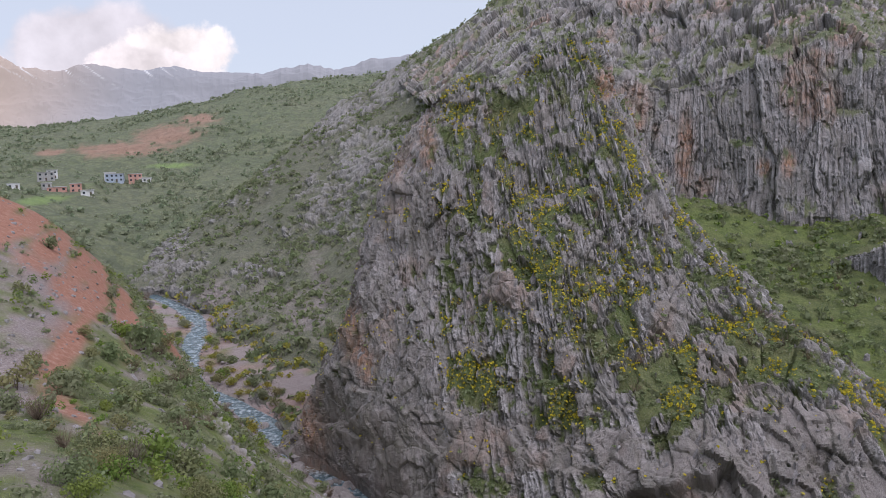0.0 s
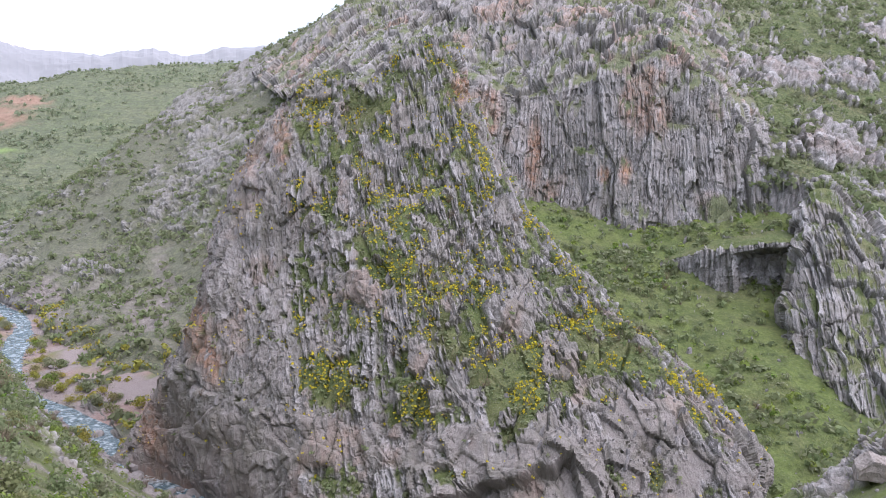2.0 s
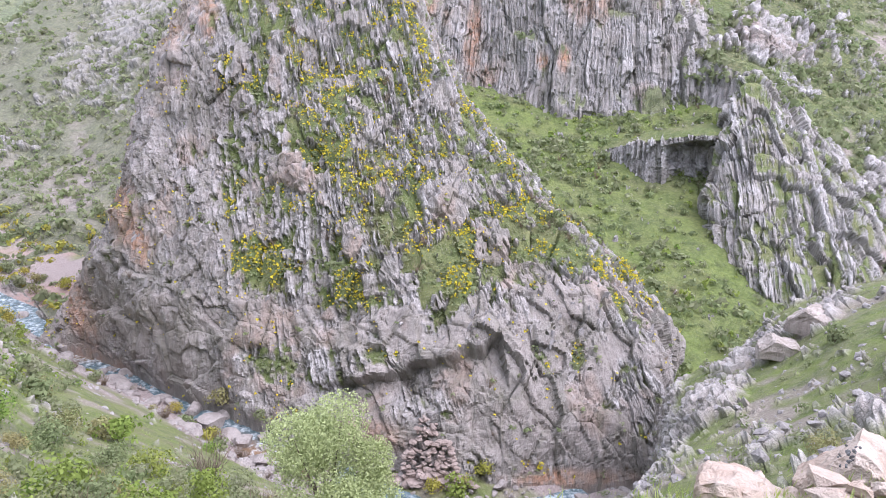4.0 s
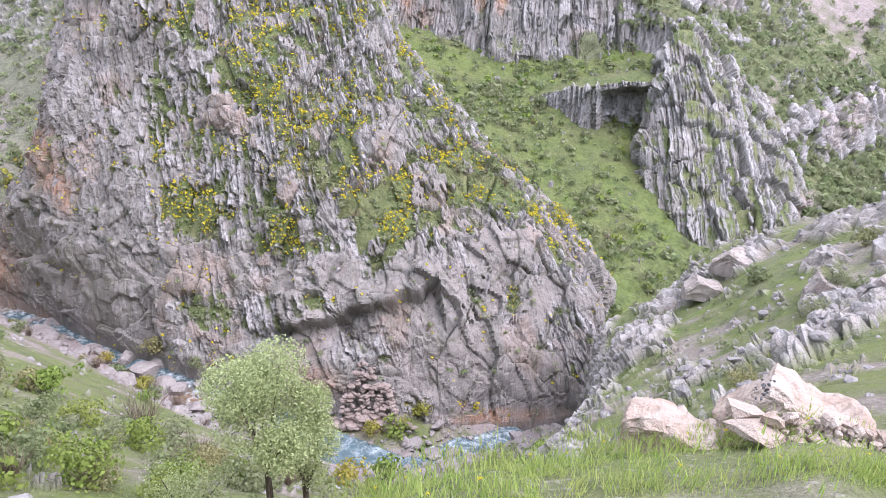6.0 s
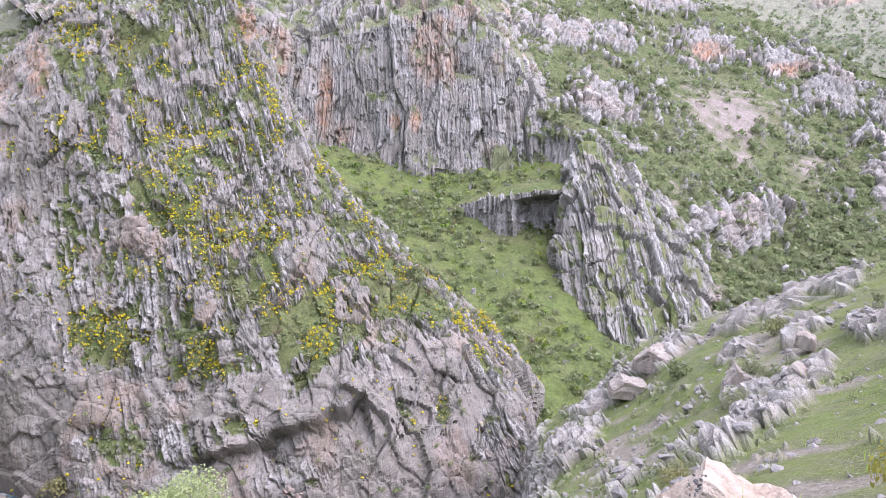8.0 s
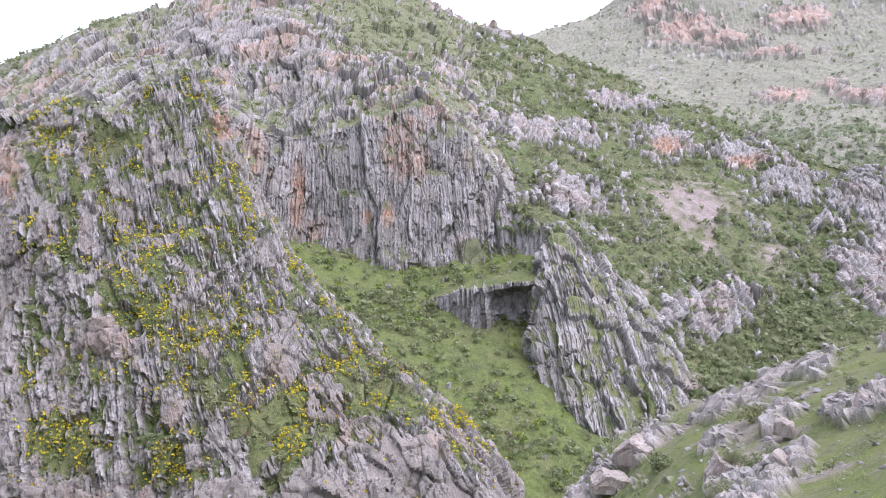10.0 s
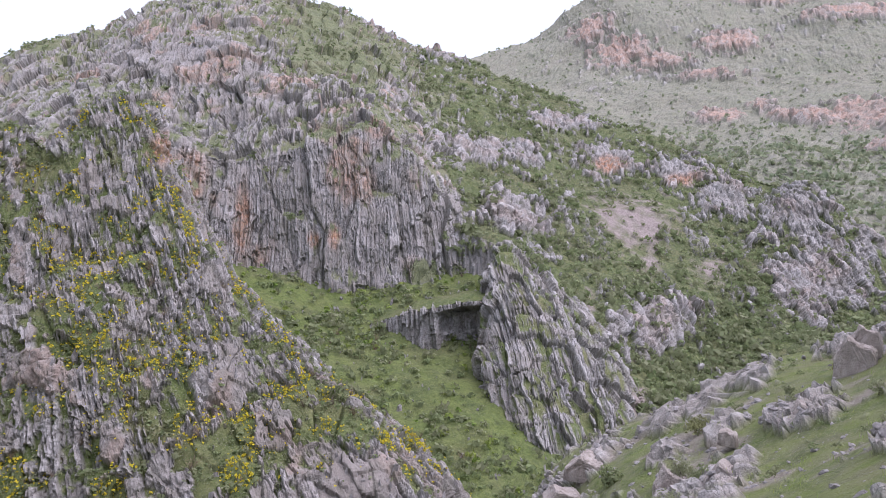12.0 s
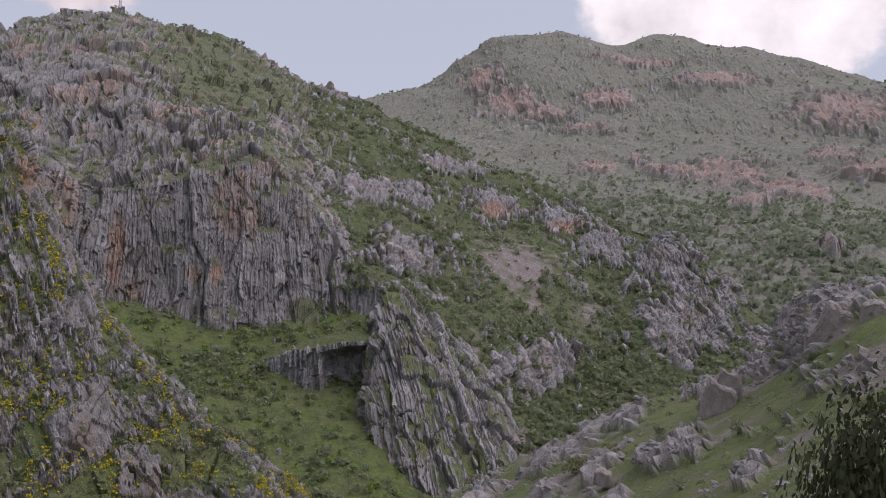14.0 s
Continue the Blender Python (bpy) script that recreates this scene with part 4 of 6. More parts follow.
    # mask of the painted crevice shade: joints, chips and sunken beds
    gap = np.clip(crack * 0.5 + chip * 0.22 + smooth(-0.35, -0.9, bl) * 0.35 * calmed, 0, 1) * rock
    ob = grid_object(name, g, mat, {"cleft_shade": np.clip(gap + 0.35 * cg * (facets > 0) * rock, 0, 1), "face": face, "proud": smooth(0.15, 0.75, bl + 0.6 * bs - 0.5 * chip) * rock * calmed, "rock": rock, "rubble": np.maximum(rub, 0), "red": red, "stain": stain, **({"field": blobs(p, FIELDS, 0.3, wob * 0.4)} if name == "valley" else {})})
    if facets or name == "shelter_wall":
        ob.data.shade_flat()
    tagged(ob, label, kind="structure")
    n2 = normals(g)
    n2 = outward(g, n2)
    area = np.linalg.norm(np.cross(np.gradient(g, axis=1), np.gradient(g, axis=0)), axis=2)
    SHEETS[name] = dict(g=g.reshape(-1, 3), n=n2.reshape(-1, 3), rock=rock, rub=rub, red=red, ledge=ledge, area=area.reshape(-1), cover=cover, ob=ob)
    return ob


def scatter(rng, name, count, weight):
    """Indices of count random places on a sheet, by weight for each square metre."""
    s = SHEETS[name]
    w = np.clip(weight(s), 0, None) * s["area"]
    return rng.choice(len(w), count, p=w / w.sum())


def undercut(p, n):
    """The overhang at the foot of the spur, and the smooth lower faces."""
    u = np.asarray(UNDERCUT)
    zl = np.interp(p[:, 0], u[:, 0], u[:, 2], left=-99, right=-99)
    dz = p[:, 2] - zl + 1.1 * fbm(p / 3.5, 3, 47)
    reach = smooth(8, 16, p[:, 0]) * (p[:, 1] < 110)
    near = smooth(-0.1, -0.4, dz) * smooth(-5.0, -0.8, dz) * reach
    lip = smooth(2.6, 0.6, dz) * smooth(-0.5, 0.1, dz) * reach
    return -2.2 * near + 0.6 * lip, 0.4 * smooth(20, 12, p[:, 2]) + 0.6 * near


def summit(p, n):
    """Bare rock on the mountain's left and middle, turf on its right shoulder."""
    az = np.degrees(np.arctan2(p[:, 0], p[:, 1]))
    return 0, 0.35 * smooth(24, 18, az) - 0.5 * smooth(19, 25, az) * smooth(95, 125, p[:, 2]) - 0.5 * smooth(14, 6, az) * smooth(110, 140, p[:, 2])


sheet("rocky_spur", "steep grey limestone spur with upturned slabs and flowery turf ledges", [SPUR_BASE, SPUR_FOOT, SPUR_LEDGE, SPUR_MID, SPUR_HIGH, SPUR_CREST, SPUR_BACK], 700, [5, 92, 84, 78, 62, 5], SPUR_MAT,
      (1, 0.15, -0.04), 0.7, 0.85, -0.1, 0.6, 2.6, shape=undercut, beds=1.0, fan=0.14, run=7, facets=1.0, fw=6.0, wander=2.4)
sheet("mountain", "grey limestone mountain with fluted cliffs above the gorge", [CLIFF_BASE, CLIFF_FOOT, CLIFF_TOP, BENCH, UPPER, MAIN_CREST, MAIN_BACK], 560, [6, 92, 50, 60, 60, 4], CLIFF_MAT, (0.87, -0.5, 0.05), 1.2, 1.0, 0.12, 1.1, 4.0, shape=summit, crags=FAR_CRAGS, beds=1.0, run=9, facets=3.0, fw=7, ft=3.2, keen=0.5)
sheet("scrub_slope", "scrub-covered hillside falling to the river with pale rock outcrops", [FLANK_BASE, FLANK_FOOT, FLANK_LOW, FLANK_MID, FLANK_HIGH, FLANK_CREST, FLANK_BACK], 320, [5, 50, 50, 50, 50, 5], SLOPE_MAT, (0.7, 0.7, 0.3), 2.2, 1.3, -0.05, 0.8, 5.0, crags=FAR_CRAGS, cw=0.9, beds=0.7, run=2.5, keen=0.5)
sheet("scree_slope", "green mountainside with scree, shrubs and reddish limestone outcrops", [[(x * 0.985, y * 0.985, z - 13) for x, y, z in SCREE_FOOT], SCREE_FOOT, SCREE_MID, SCREE_HIGH, SCREE_CREST, SCREE_BACK], 440, [8, 74, 74, 74, 5], SCREE_MAT, (0.75, -0.6, 0.1), 1.8, 1.5, 0.12, 0.8, 4.0, crags=[(x, y, z, 1.25 * w, 1.15 * h) for x, y, z, w, h in FAR_CRAGS], lift=3.2, cw=1.5, beds=0.9, run=5, keen=0.45)
sheet("grassy_bowl", "steep green hollow of grass and shrubs under the cliff", [BOWL_FOOT, BOWL_MID, BOWL_HIGH, BOWL_TOP], 200, [50, 50, 36], BOWL_MAT, (0.9, -0.4, 0.1), 1.6, 0.8, -0.75, 0.6, 1.5)
sheet("rock_fin", "tall grey fin of fluted upright limestone beds", [[(x, y, z - 8) for x, y, z in FIN_FOOT], FIN_FOOT, FIN_MID, FIN_HIGH, FIN_TOP, FIN_BACK], 340, [5, 84, 62, 50, 5], SPUR_MAT, (0.85, -0.5, 0.16), 0.95, 1.0, 0.25, 0.5, 2.0, beds=1.0, run=22, facets=1.7, fw=4.5, ft=4.0, wander=1.0)


def shelter(p, n):
    """The hollow under the roof slab at the wall's right half."""
    x0, x1 = SHELTER_TOP[2][0], SHELTER_TOP[4][0] - 1.0
    zt = np.interp(p[:, 0], [q[0] for q in SHELTER_TOP], [q[2] for q in SHELTER_TOP])
    hollow = smooth(x0 - 0.3, x0 + 1.2, p[:, 0]) * smooth(x1 + 0.5, x1 - 0.5, p[:, 0]) * smooth(-0.9, -1.6, p[:, 2] - zt)
    return -7.0 * hollow, 0.0


sheet("shelter_wall", "low limestone wall with a dark rock shelter under its roof slab", [[(x, y, z - 4) for x, y, z in SHELTER_FOOT], SHELTER_FOOT, SHELTER_TOP, [(x * 1.06, y * 1.06, z + 1.5) for x, y, z in SHELTER_TOP]], 260, [6, 80, 20], SPUR_MAT, (0.85, -0.5, 0.1), 0.9, 0.9, 0.3, 1.6, 0.6, shape=shelter, beds=1.0, run=8)
def stony(p, n):
    """The right-hand hill is stonier than the rest."""
    az = np.degrees(np.arctan2(p[:, 0], p[:, 1]))
    r = np.hypot(p[:, 0], p[:, 1])
    return 0, 0.15 * smooth(34, 42, az) * smooth(10, 18, r) * smooth(120, 95, az) + 0.25 * smooth(-0.1, 0.3, fbm(p / 7, 3, 55)) - 0.8 * smooth(9, 6, r)


sheet("near_bank", "near hillside of grass, rubble, red earth and low outcrops", [[(0.01 * x + 0.15, 0.01 * y - 0.1, 48.4) for x, y, z in NEAR_1], NEAR_1, NEAR_2, NEAR_3, NEAR_EDGE, NEAR_DROP], 700, [5, 18, 80, 102, 5], NEAR_MAT, (-0.25, 0.1, 1.0), 0.8, 0.75, -0.42, 0.9, 0.0, 0.14, crags=[(x, y, z, 1.25 * w, 1.25 * h) for x, y, z, w, h in CRAGS], lift=0.9, cw=2.6, shape=stony, tall=1.3, beds=0.5, run=3.0, keen=0.4)
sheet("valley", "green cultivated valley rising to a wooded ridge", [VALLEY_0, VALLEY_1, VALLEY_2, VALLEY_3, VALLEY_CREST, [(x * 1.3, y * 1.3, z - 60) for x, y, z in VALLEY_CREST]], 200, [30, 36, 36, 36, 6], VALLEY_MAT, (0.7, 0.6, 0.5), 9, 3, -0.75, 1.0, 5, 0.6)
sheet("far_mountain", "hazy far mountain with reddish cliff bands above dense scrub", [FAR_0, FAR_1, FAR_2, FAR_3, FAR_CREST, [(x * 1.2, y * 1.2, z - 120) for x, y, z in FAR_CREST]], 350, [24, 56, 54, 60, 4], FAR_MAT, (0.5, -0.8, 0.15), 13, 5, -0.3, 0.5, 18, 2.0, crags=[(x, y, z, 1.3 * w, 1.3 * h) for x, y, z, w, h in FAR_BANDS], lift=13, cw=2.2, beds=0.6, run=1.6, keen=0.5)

# snow mountains closing the valley
g = loft([[(x * 0.86, y * 0.86, 40) for x, y, z in SNOW_CREST], [(x * 0.95, y * 0.95, 0.55 * z) for x, y, z in SNOW_CREST], SNOW_CREST, [(x * 1.1, y * 1.1, z - 300) for x, y, z in SNOW_CREST]], 360, [20, 50, 4])
g[:, :, 2] += (38 * ridged(np.c_[g[70, :, 0] / 260, g[70, :, 1] / 260, 0 * g[70, :, 0]], 4, 6))[None, :] * smooth(30, 70, np.arange(g.shape[0]))[:, None]
p = g.reshape(-1, 3)
relief = ridged(p / 420, 5, 5)
g[:, :, 2] += (relief * 60).reshape(g.shape[:2]) * smooth(0, 20, np.minimum(np.arange(g.shape[0]), 75 - np.arange(g.shape[0])))[:, None] * 0.8
up = np.repeat(np.arange(g.shape[0]), g.shape[1])
snowy = smooth(0.62, 0.8, ridged(np.c_[(p[:, 0] + 1.4 * p[:, 2]) / 55, p[:, 1] / 500, p[:, 2] / 500], 2, 8) + fbm(p / 200, 3, 9) * 0.35) * smooth(46, 64, up) * smooth(-1250, -1500, p[:, 0]) * smooth(-2350, -2050, p[:, 0])
# painted low sunlight: warmer colour towards the range's left end
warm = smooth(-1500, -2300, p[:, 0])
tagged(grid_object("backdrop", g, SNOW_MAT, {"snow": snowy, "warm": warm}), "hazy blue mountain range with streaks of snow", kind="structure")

# ---- river and its bed ----
rv = spline(RIVER, 420)
along = np.gradient(rv, axis=0)
side = np.stack([along[:, 1], -along[:, 0]], 1)
side /= np.linalg.norm(side, axis=1, keepdims=True)
half = 2.5 + 1.0 * fbm(np.c_[np.arange(420) / 14.0, np.zeros(420), np.zeros(420)], 2, 9)


def strip(offsets, heights, name, mat, wobble):
    g = np.stack([np.c_[rv[:, :2] + side * (o * (half if abs(o) <= 1.01 else half + (abs(o) - 1) * 6))[:, None] * (1 if abs(o) <= 1.01 else 1) * (1 if abs(o) <= 1.01 else np.sign(o) * np.sign(o) / abs(o)), rv[:, 2] + h] for o, h in zip(offsets, heights)])
    at = np.linspace(0, len(offsets) - 1, 25)
    g = straight(g, at)
    g[:, :, 2] += (fbm(g.reshape(-1, 3) / 1.3, 4, 12) * wobble).reshape(g.shape[:2])
    return g


water = strip([1, -1], [0, 0], "river", WATER, 0.22)
pw = water.reshape(-1, 3)
tagged(grid_object("water", water, WATER, {"foam": smooth(-0.5, 0.3, fbm(pw / 14, 2, 13) + 0.25), "silt": smooth(0.1, 0.4, fbm(pw / 20, 2, 14)) * (pw[:, 1] < 125)}), "shallow rushing river with white rapids and silty pools", kind="structure")
bed = strip([4, 2, 1, 0, -1, -2, -4], [2.6, 0.7, -0.05, -0.5, -0.05, 0.7, 2.6], "riverbed", NEAR_MAT, 0.5)
nb = bed.shape[0] * bed.shape[1]
ob = grid_object("riverbed", bed, NEAR_MAT, {"rock": np.zeros(nb), "rubble": smooth(-0.5, 0.0, fbm(bed.reshape(-1, 3) / 6, 3, 15)), "red": smooth(0.1, 0.5, fbm(bed.reshape(-1, 3) / 12, 3, 16)) * 0.3, "stain": np.zeros(nb)})
tagged(ob, "pinkish gravel bed with cobbles along the river", kind="structure")

# ground far round and behind the camera
gx = np.linspace(-4600, 4600, 90)
X, Y = np.meshgrid(gx, gx)
Rr = np.hypot(X, Y)
Zg = -6 + np.where(Y < 0, smooth(40, 1500, Rr) * 160, 0) + smooth(300, 3000, Rr) * 20
g = np.stack([X, Y, Zg], -1)
ng = g.shape[0] * g.shape[1]
tagged(grid_object("ground", g, VALLEY_MAT, {k: np.zeros(ng) for k in ("rock", "rubble", "red", "stain")}), "green open country reaching the horizon", kind="structure")

# ---- plants ----
rng = np.random.default_rng(7)


def leaves(rng, n, size, lumps=7, flat=0.8, squash=0.9, open_=0.25):
    """A crown of n leaf sprays round lumps in a unit dome standing on the ground."""
    c = rng.normal(0, 1, (lumps, 3))
    c /= np.linalg.norm(c, axis=1, keepdims=True)
    c = c * rng.uniform(0.2, 0.52, (lumps, 1)) * [1, 1, flat] + [0, 0, 0.5 * squash]
    c[:, 2] = np.maximum(c[:, 2], 0.2)
    r = rng.uniform(0.3, 0.5, lumps)
    k = rng.integers(0, lumps, n)
    d = rng.normal(0, 1, (n, 3))
    d[:, 2] = np.abs(d[:, 2] + 0.35) - 0.35
    d /= np.linalg.norm(d, axis=1, keepdims=True)
    at = c[k] + d * r[k, None] * rng.uniform(1 - open_ * 2, 1.08, (n, 1)) * [1, 1, 0.9]
    at[:, 2] = np.maximum(at[:, 2], 0.03)
    a = rng.normal(0, 1, (n, 3))
    a -= d * (a * d).sum(1, keepdims=True) * 0.75
    a /= np.linalg.norm(a, axis=1, keepdims=True)
    b = np.cross(a, d + rng.normal(0, 0.4, (n, 3)))
    b /= np.linalg.norm(b, axis=1, keepdims=True)
    s = size * rng.uniform(0.6, 1.3, (n, 1))
    v = np.stack([at - a * s, at + b * s * 0.6, at + a * s, at - b * s * 0.6], 1).reshape(-1, 3)
    f = np.arange(n * 4).reshape(n, 4)
    return v, f


def twigs(rng, n, height=0.8, spread=0.6, thick=0.02, kinks=2):
    """Bare stems from the base up and outward, as thin three-sided tapers."""
    V, Fc = [], []
    for i in range(n):
        a, s = rng.uniform(0, 2 * math.pi), rng.uniform(0.2, spread)
        pts = [np.zeros(3)]
        for j in range(kinks + 1):
            w = (j + 1) / (kinks + 1)
            pts.append(np.array([math.cos(a) * s * w, math.sin(a) * s * w, height * w * rng.uniform(0.85, 1.1)]) + rng.normal(0, 0.05, 3))
        for j in range(len(pts) - 1):
            r0, r1 = thick * (1 - j / len(pts)), thick * (1 - (j + 1) / len(pts)) * 0.9 + 0.002
            o = len(V)
            for q, r in ((pts[j], r0), (pts[j + 1], r1)):
                for t in range(3):
                    V.append(q + r * np.array([math.cos(t * 2.094), math.sin(t * 2.094), 0]))
            for t in range(3):
                Fc.append([o + t, o + (t + 1) % 3, o + 3 + (t + 1) % 3, o + 3 + t])
    return np.array(V), np.array(Fc)


def boulder(rng, cuts=9, squash=(1, 1, 1), fine=2):
    """A broken block of stone about 2 across: a fine ball cut flat by planes."""
    bm = bmesh.new()
    bmesh.ops.create_icosphere(bm, subdivisions=fine, radius=1)
    v = np.array([x.co[:] for x in bm.verts])
    f = np.array([[x.index for x in fc.verts] for fc in bm.faces])
    bm.free()
    for _ in range(cuts):
        d = rng.normal(0, 1, 3)
        d /= np.linalg.norm(d)
        over = np.maximum(v @ d - rng.uniform(0.35, 0.7), 0)
        v = v - over[:, None] * d
    v += rng.normal(0, 0.025, v.shape)
    return v * squash, f


SHRUBS = [leaves(rng, 14, 0.32, 6, open_=0.05) for _ in range(6)]
SHRUBS_FINE = [leaves(rng, 46, 0.17, 7, open_=0.08) for _ in range(5)]
SMALL = [leaves(rng, 13, 0.32, 4, open_=0.06) for _ in range(5)]
TREELETS = [leaves(rng, 11, 0.37, 4, open_=0.1) for _ in range(4)]
BARE = [twigs(rng, 26, 0.95, 0.75, 0.016) for _ in range(3)]


def plants(name, label, sheet_name, count, size, variants, mat, weight, sink=0.1):
    s = SHEETS[sheet_name]
    i = scatter(rng, sheet_name, count, weight)
    sc = rng.uniform(size[0], size[1], count) * rng.uniform(0.75, 1.15, count)
    at = s["g"][i] + rng.normal(0, 0.3, (count, 3)) * [1, 1, 0]
    at[:, 2] -= sink * sc
    ob = joined(name, variants, turned(rng, count, np.c_[sc, sc, sc * rng.uniform(0.75, 1.1, count)], at), mat)
    return tagged(ob, label, "shrubs", kind="stuff")


thick = lambda s: (1.05 - s["rock"]) * (0.15 + smooth(-0.1, 0.25, s["cover"])) * (1 - 0.85 * s["rub"])
plants("scrub", "dark green scrub scattered over the river slope", "scrub_slope", 4600, (0.9, 2.9), SHRUBS, LEAF, thick)
plants("scrub", "bushes crowding the foot of the river slope", "scrub_slope", 420, (1.0, 2.4), SHRUBS, LEAF, lambda s: smooth(22, 6, s["g"][:, 2]) * (s["g"][:, 2] > 0.5) * smooth(290, 240, s["g"][:, 1]))
plants("scrub", "yellow-green willows at the foot of the river slope", "scrub_slope", 160, (1.0, 2.2), SHRUBS, LEAF_YELLOW, lambda s: smooth(7, 3, s["g"][:, 2]) * (s["g"][:, 2] > 0.5) * smooth(290, 240, s["g"][:, 1]))
plants("scrub", "dark green scrub on the scree mountainside", "scree_slope", 4200, (1.0, 3.3), SHRUBS, LEAF, thick)
plants("scrub", "lush dark bushes in the gully under the scree", "scree_slope", 800, (1.2, 2.8), SHRUBS, LEAF, lambda s: smooth(42, 18, s["g"][:, 2]) * (s["g"][:, 0] < 230) * (1.05 - s["rock"]))
plants("scrub", "green bushes crowding the grassy hollow", "grassy_bowl", 1700, (0.6, 2.2), SHRUBS, LEAF, thick)
plants("scrub", "fresh green bushes of the grassy hollow", "grassy_bowl", 420, (0.5, 1.8), SHRUBS, LEAF_BRIGHT, lambda s: 0.15 + smooth(-0.1, 0.3, s["cover"]))
plants("grey_scrub", "leafless bushes of the grassy hollow", "grassy_bowl", 60, (0.9, 2.2), BARE, LEAF_BARE, lambda s: 1.0 + 0 * s["rock"])
for name_ in ("mountain", "scree_slope"):
    plants("scrub", "dense bushes filling the notch between cliff and fin", name_, 45, (1.2, 2.6), SHRUBS, LEAF, lambda s: np.exp(-((s["g"] - [131, 175.5, 43]) ** 2).sum(1) / 30))
plants("scrub", "small bushes on ledges of the limestone mountain", "mountain", 2600, (0.8, 2.3), SMALL, LEAF, lambda s: (1.03 - s["rock"]))
plants("scrub", "small grey-green bushes between the limestone slabs", "rocky_spur", 4200, (0.25, 0.95), SMALL, LEAF, lambda s: (1.05 - s["rock"]) * (s["n"][:, 2] > 0.2))
plants("scrub", "little bushes in clefts of the rock fin", "rock_fin", 110, (0.5, 1.3), SHRUBS, LEAF, lambda s: 1.1 - s["rock"])
plants("grey_scrub", "leafless grey bushes on the limestone spur", "rocky_spur", 150, (0.8, 1.7), BARE, LEAF_BARE, lambda s: (1.2 - s["rock"]) * (s["n"][:, 2] > 0.2))
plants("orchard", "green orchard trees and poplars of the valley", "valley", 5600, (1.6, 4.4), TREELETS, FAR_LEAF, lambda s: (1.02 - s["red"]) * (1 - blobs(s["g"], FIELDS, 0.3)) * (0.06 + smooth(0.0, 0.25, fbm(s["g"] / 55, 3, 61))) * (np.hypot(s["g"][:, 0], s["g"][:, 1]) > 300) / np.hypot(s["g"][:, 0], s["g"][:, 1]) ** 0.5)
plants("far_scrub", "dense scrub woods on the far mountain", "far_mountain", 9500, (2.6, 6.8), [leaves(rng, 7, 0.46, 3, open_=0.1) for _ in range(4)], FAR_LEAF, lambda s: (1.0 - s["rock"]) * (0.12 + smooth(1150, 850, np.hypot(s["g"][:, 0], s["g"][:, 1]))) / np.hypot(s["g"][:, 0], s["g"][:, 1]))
flower_spots = scatter(rng, "rocky_spur", 11000, lambda s: (1.03 - s["rock"]) * smooth(0.0, 0.3, fbm(s["g"] / 4, 3, 77) + 0.05) * (s["g"][:, 2] < 80))
at = SHEETS["rocky_spur"]["g"][flower_spots] + [0, 0, 0.15] + rng.normal(0, 0.25, (11000, 3))
tagged(joined("flowers", [leaves(rng, 5, 0.5, 4, 0.5) for _ in range(5)], turned(rng, 11000, rng.uniform(0.13, 0.38, 11000), at), PETAL), "yellow blossoming spurge clumps on the spur's turf", "flowers", kind="stuff")


# ---- stones ----
def slab(rng):
    """An upright blade of limestone, thin, with a broken pointed top: about 1 wide, 2 high, 0.4 thick."""
    k = 7
    a = np.sort(rng.uniform(0, 1, k - 3))
    top = np.c_[a - 0.5, 0.6 + (1 - np.abs(a - rng.uniform(0.3, 0.7)) * 1.4) * rng.uniform(0.5, 1.1, k - 3)]
    prof = np.vstack([[(-0.5, -0.6)], [(-0.55, 0.3)], top, [(0.5, -0.6)]])
    k = len(prof)
    th = rng.uniform(0.12, 0.26)
    f = np.c_[prof[:, 0], np.full(k, -th), prof[:, 1]] + rng.normal(0, 0.04, (k, 3))
    b = np.c_[prof[:, 0] * 0.85, np.full(k, th), prof[:, 1] * 0.92] + rng.normal(0, 0.05, (k, 3))
    tri = []
    for i in range(1, k - 1):
        tri += [[0, i + 1, i], [k, k + i, k + i + 1]]
    for i in range(k):
        j = (i + 1) % k
        tri += [[i, j, k + j], [i, k + j, k + i]]
    return np.vstack([f, b]), np.array(tri)


SLABS = [slab(rng) for _ in range(12)]
spur = SHEETS["rocky_spur"]
i = scatter(rng, "rocky_spur", 3600, lambda s: (0.25 + s["rock"]) * (s["n"][:, 2] > 0.12) * (1 - 0.6 * s["ledge"]) * (s["g"][:, 2] > 14))
n_ = len(i)
sz = rng.uniform(0.25, 0.72, n_) ** 1.5
lean_x = 0.12 + 0.5 * smooth(5, 45, spur["g"][i][:, 0])
mats = turned(rng, n_, np.c_[sz * rng.uniform(0.6, 1.5, n_), sz * rng.uniform(0.8, 1.6, n_), sz * rng.uniform(0.8, 1.7, n_)], spur["g"][i] - spur["n"][i] * 0.25, rng.normal(0.25, 0.5, n_), 0.16)
shear = np.tile(np.eye(4), (n_, 1, 1))
shear[:, 0, 2] = -lean_x + 0.25
rot = mats.copy()
rot[:, :3, :3] = shear[:, :3, :3] @ mats[:, :3, :3]
order = np.argsort(np.linalg.norm(spur["g"][i] - [0, 0, 50], axis=1))
meshes = [array_mesh("rock_slab", v, f, SLAB_MAT) for v, f in SLABS]
for q, k in enumerate(order[:280]):
    ob = new("rock_slab", meshes[q % len(meshes)])
    ob.parent = spur["ob"]
    ob.matrix_basis = Matrix(mats[k].tolist())
tagged(joined("rock_slabs", SLABS, rot[order[280:]], SLAB_MAT, spur["ob"]), "grey upturned limestone slabs", kind="stuff")


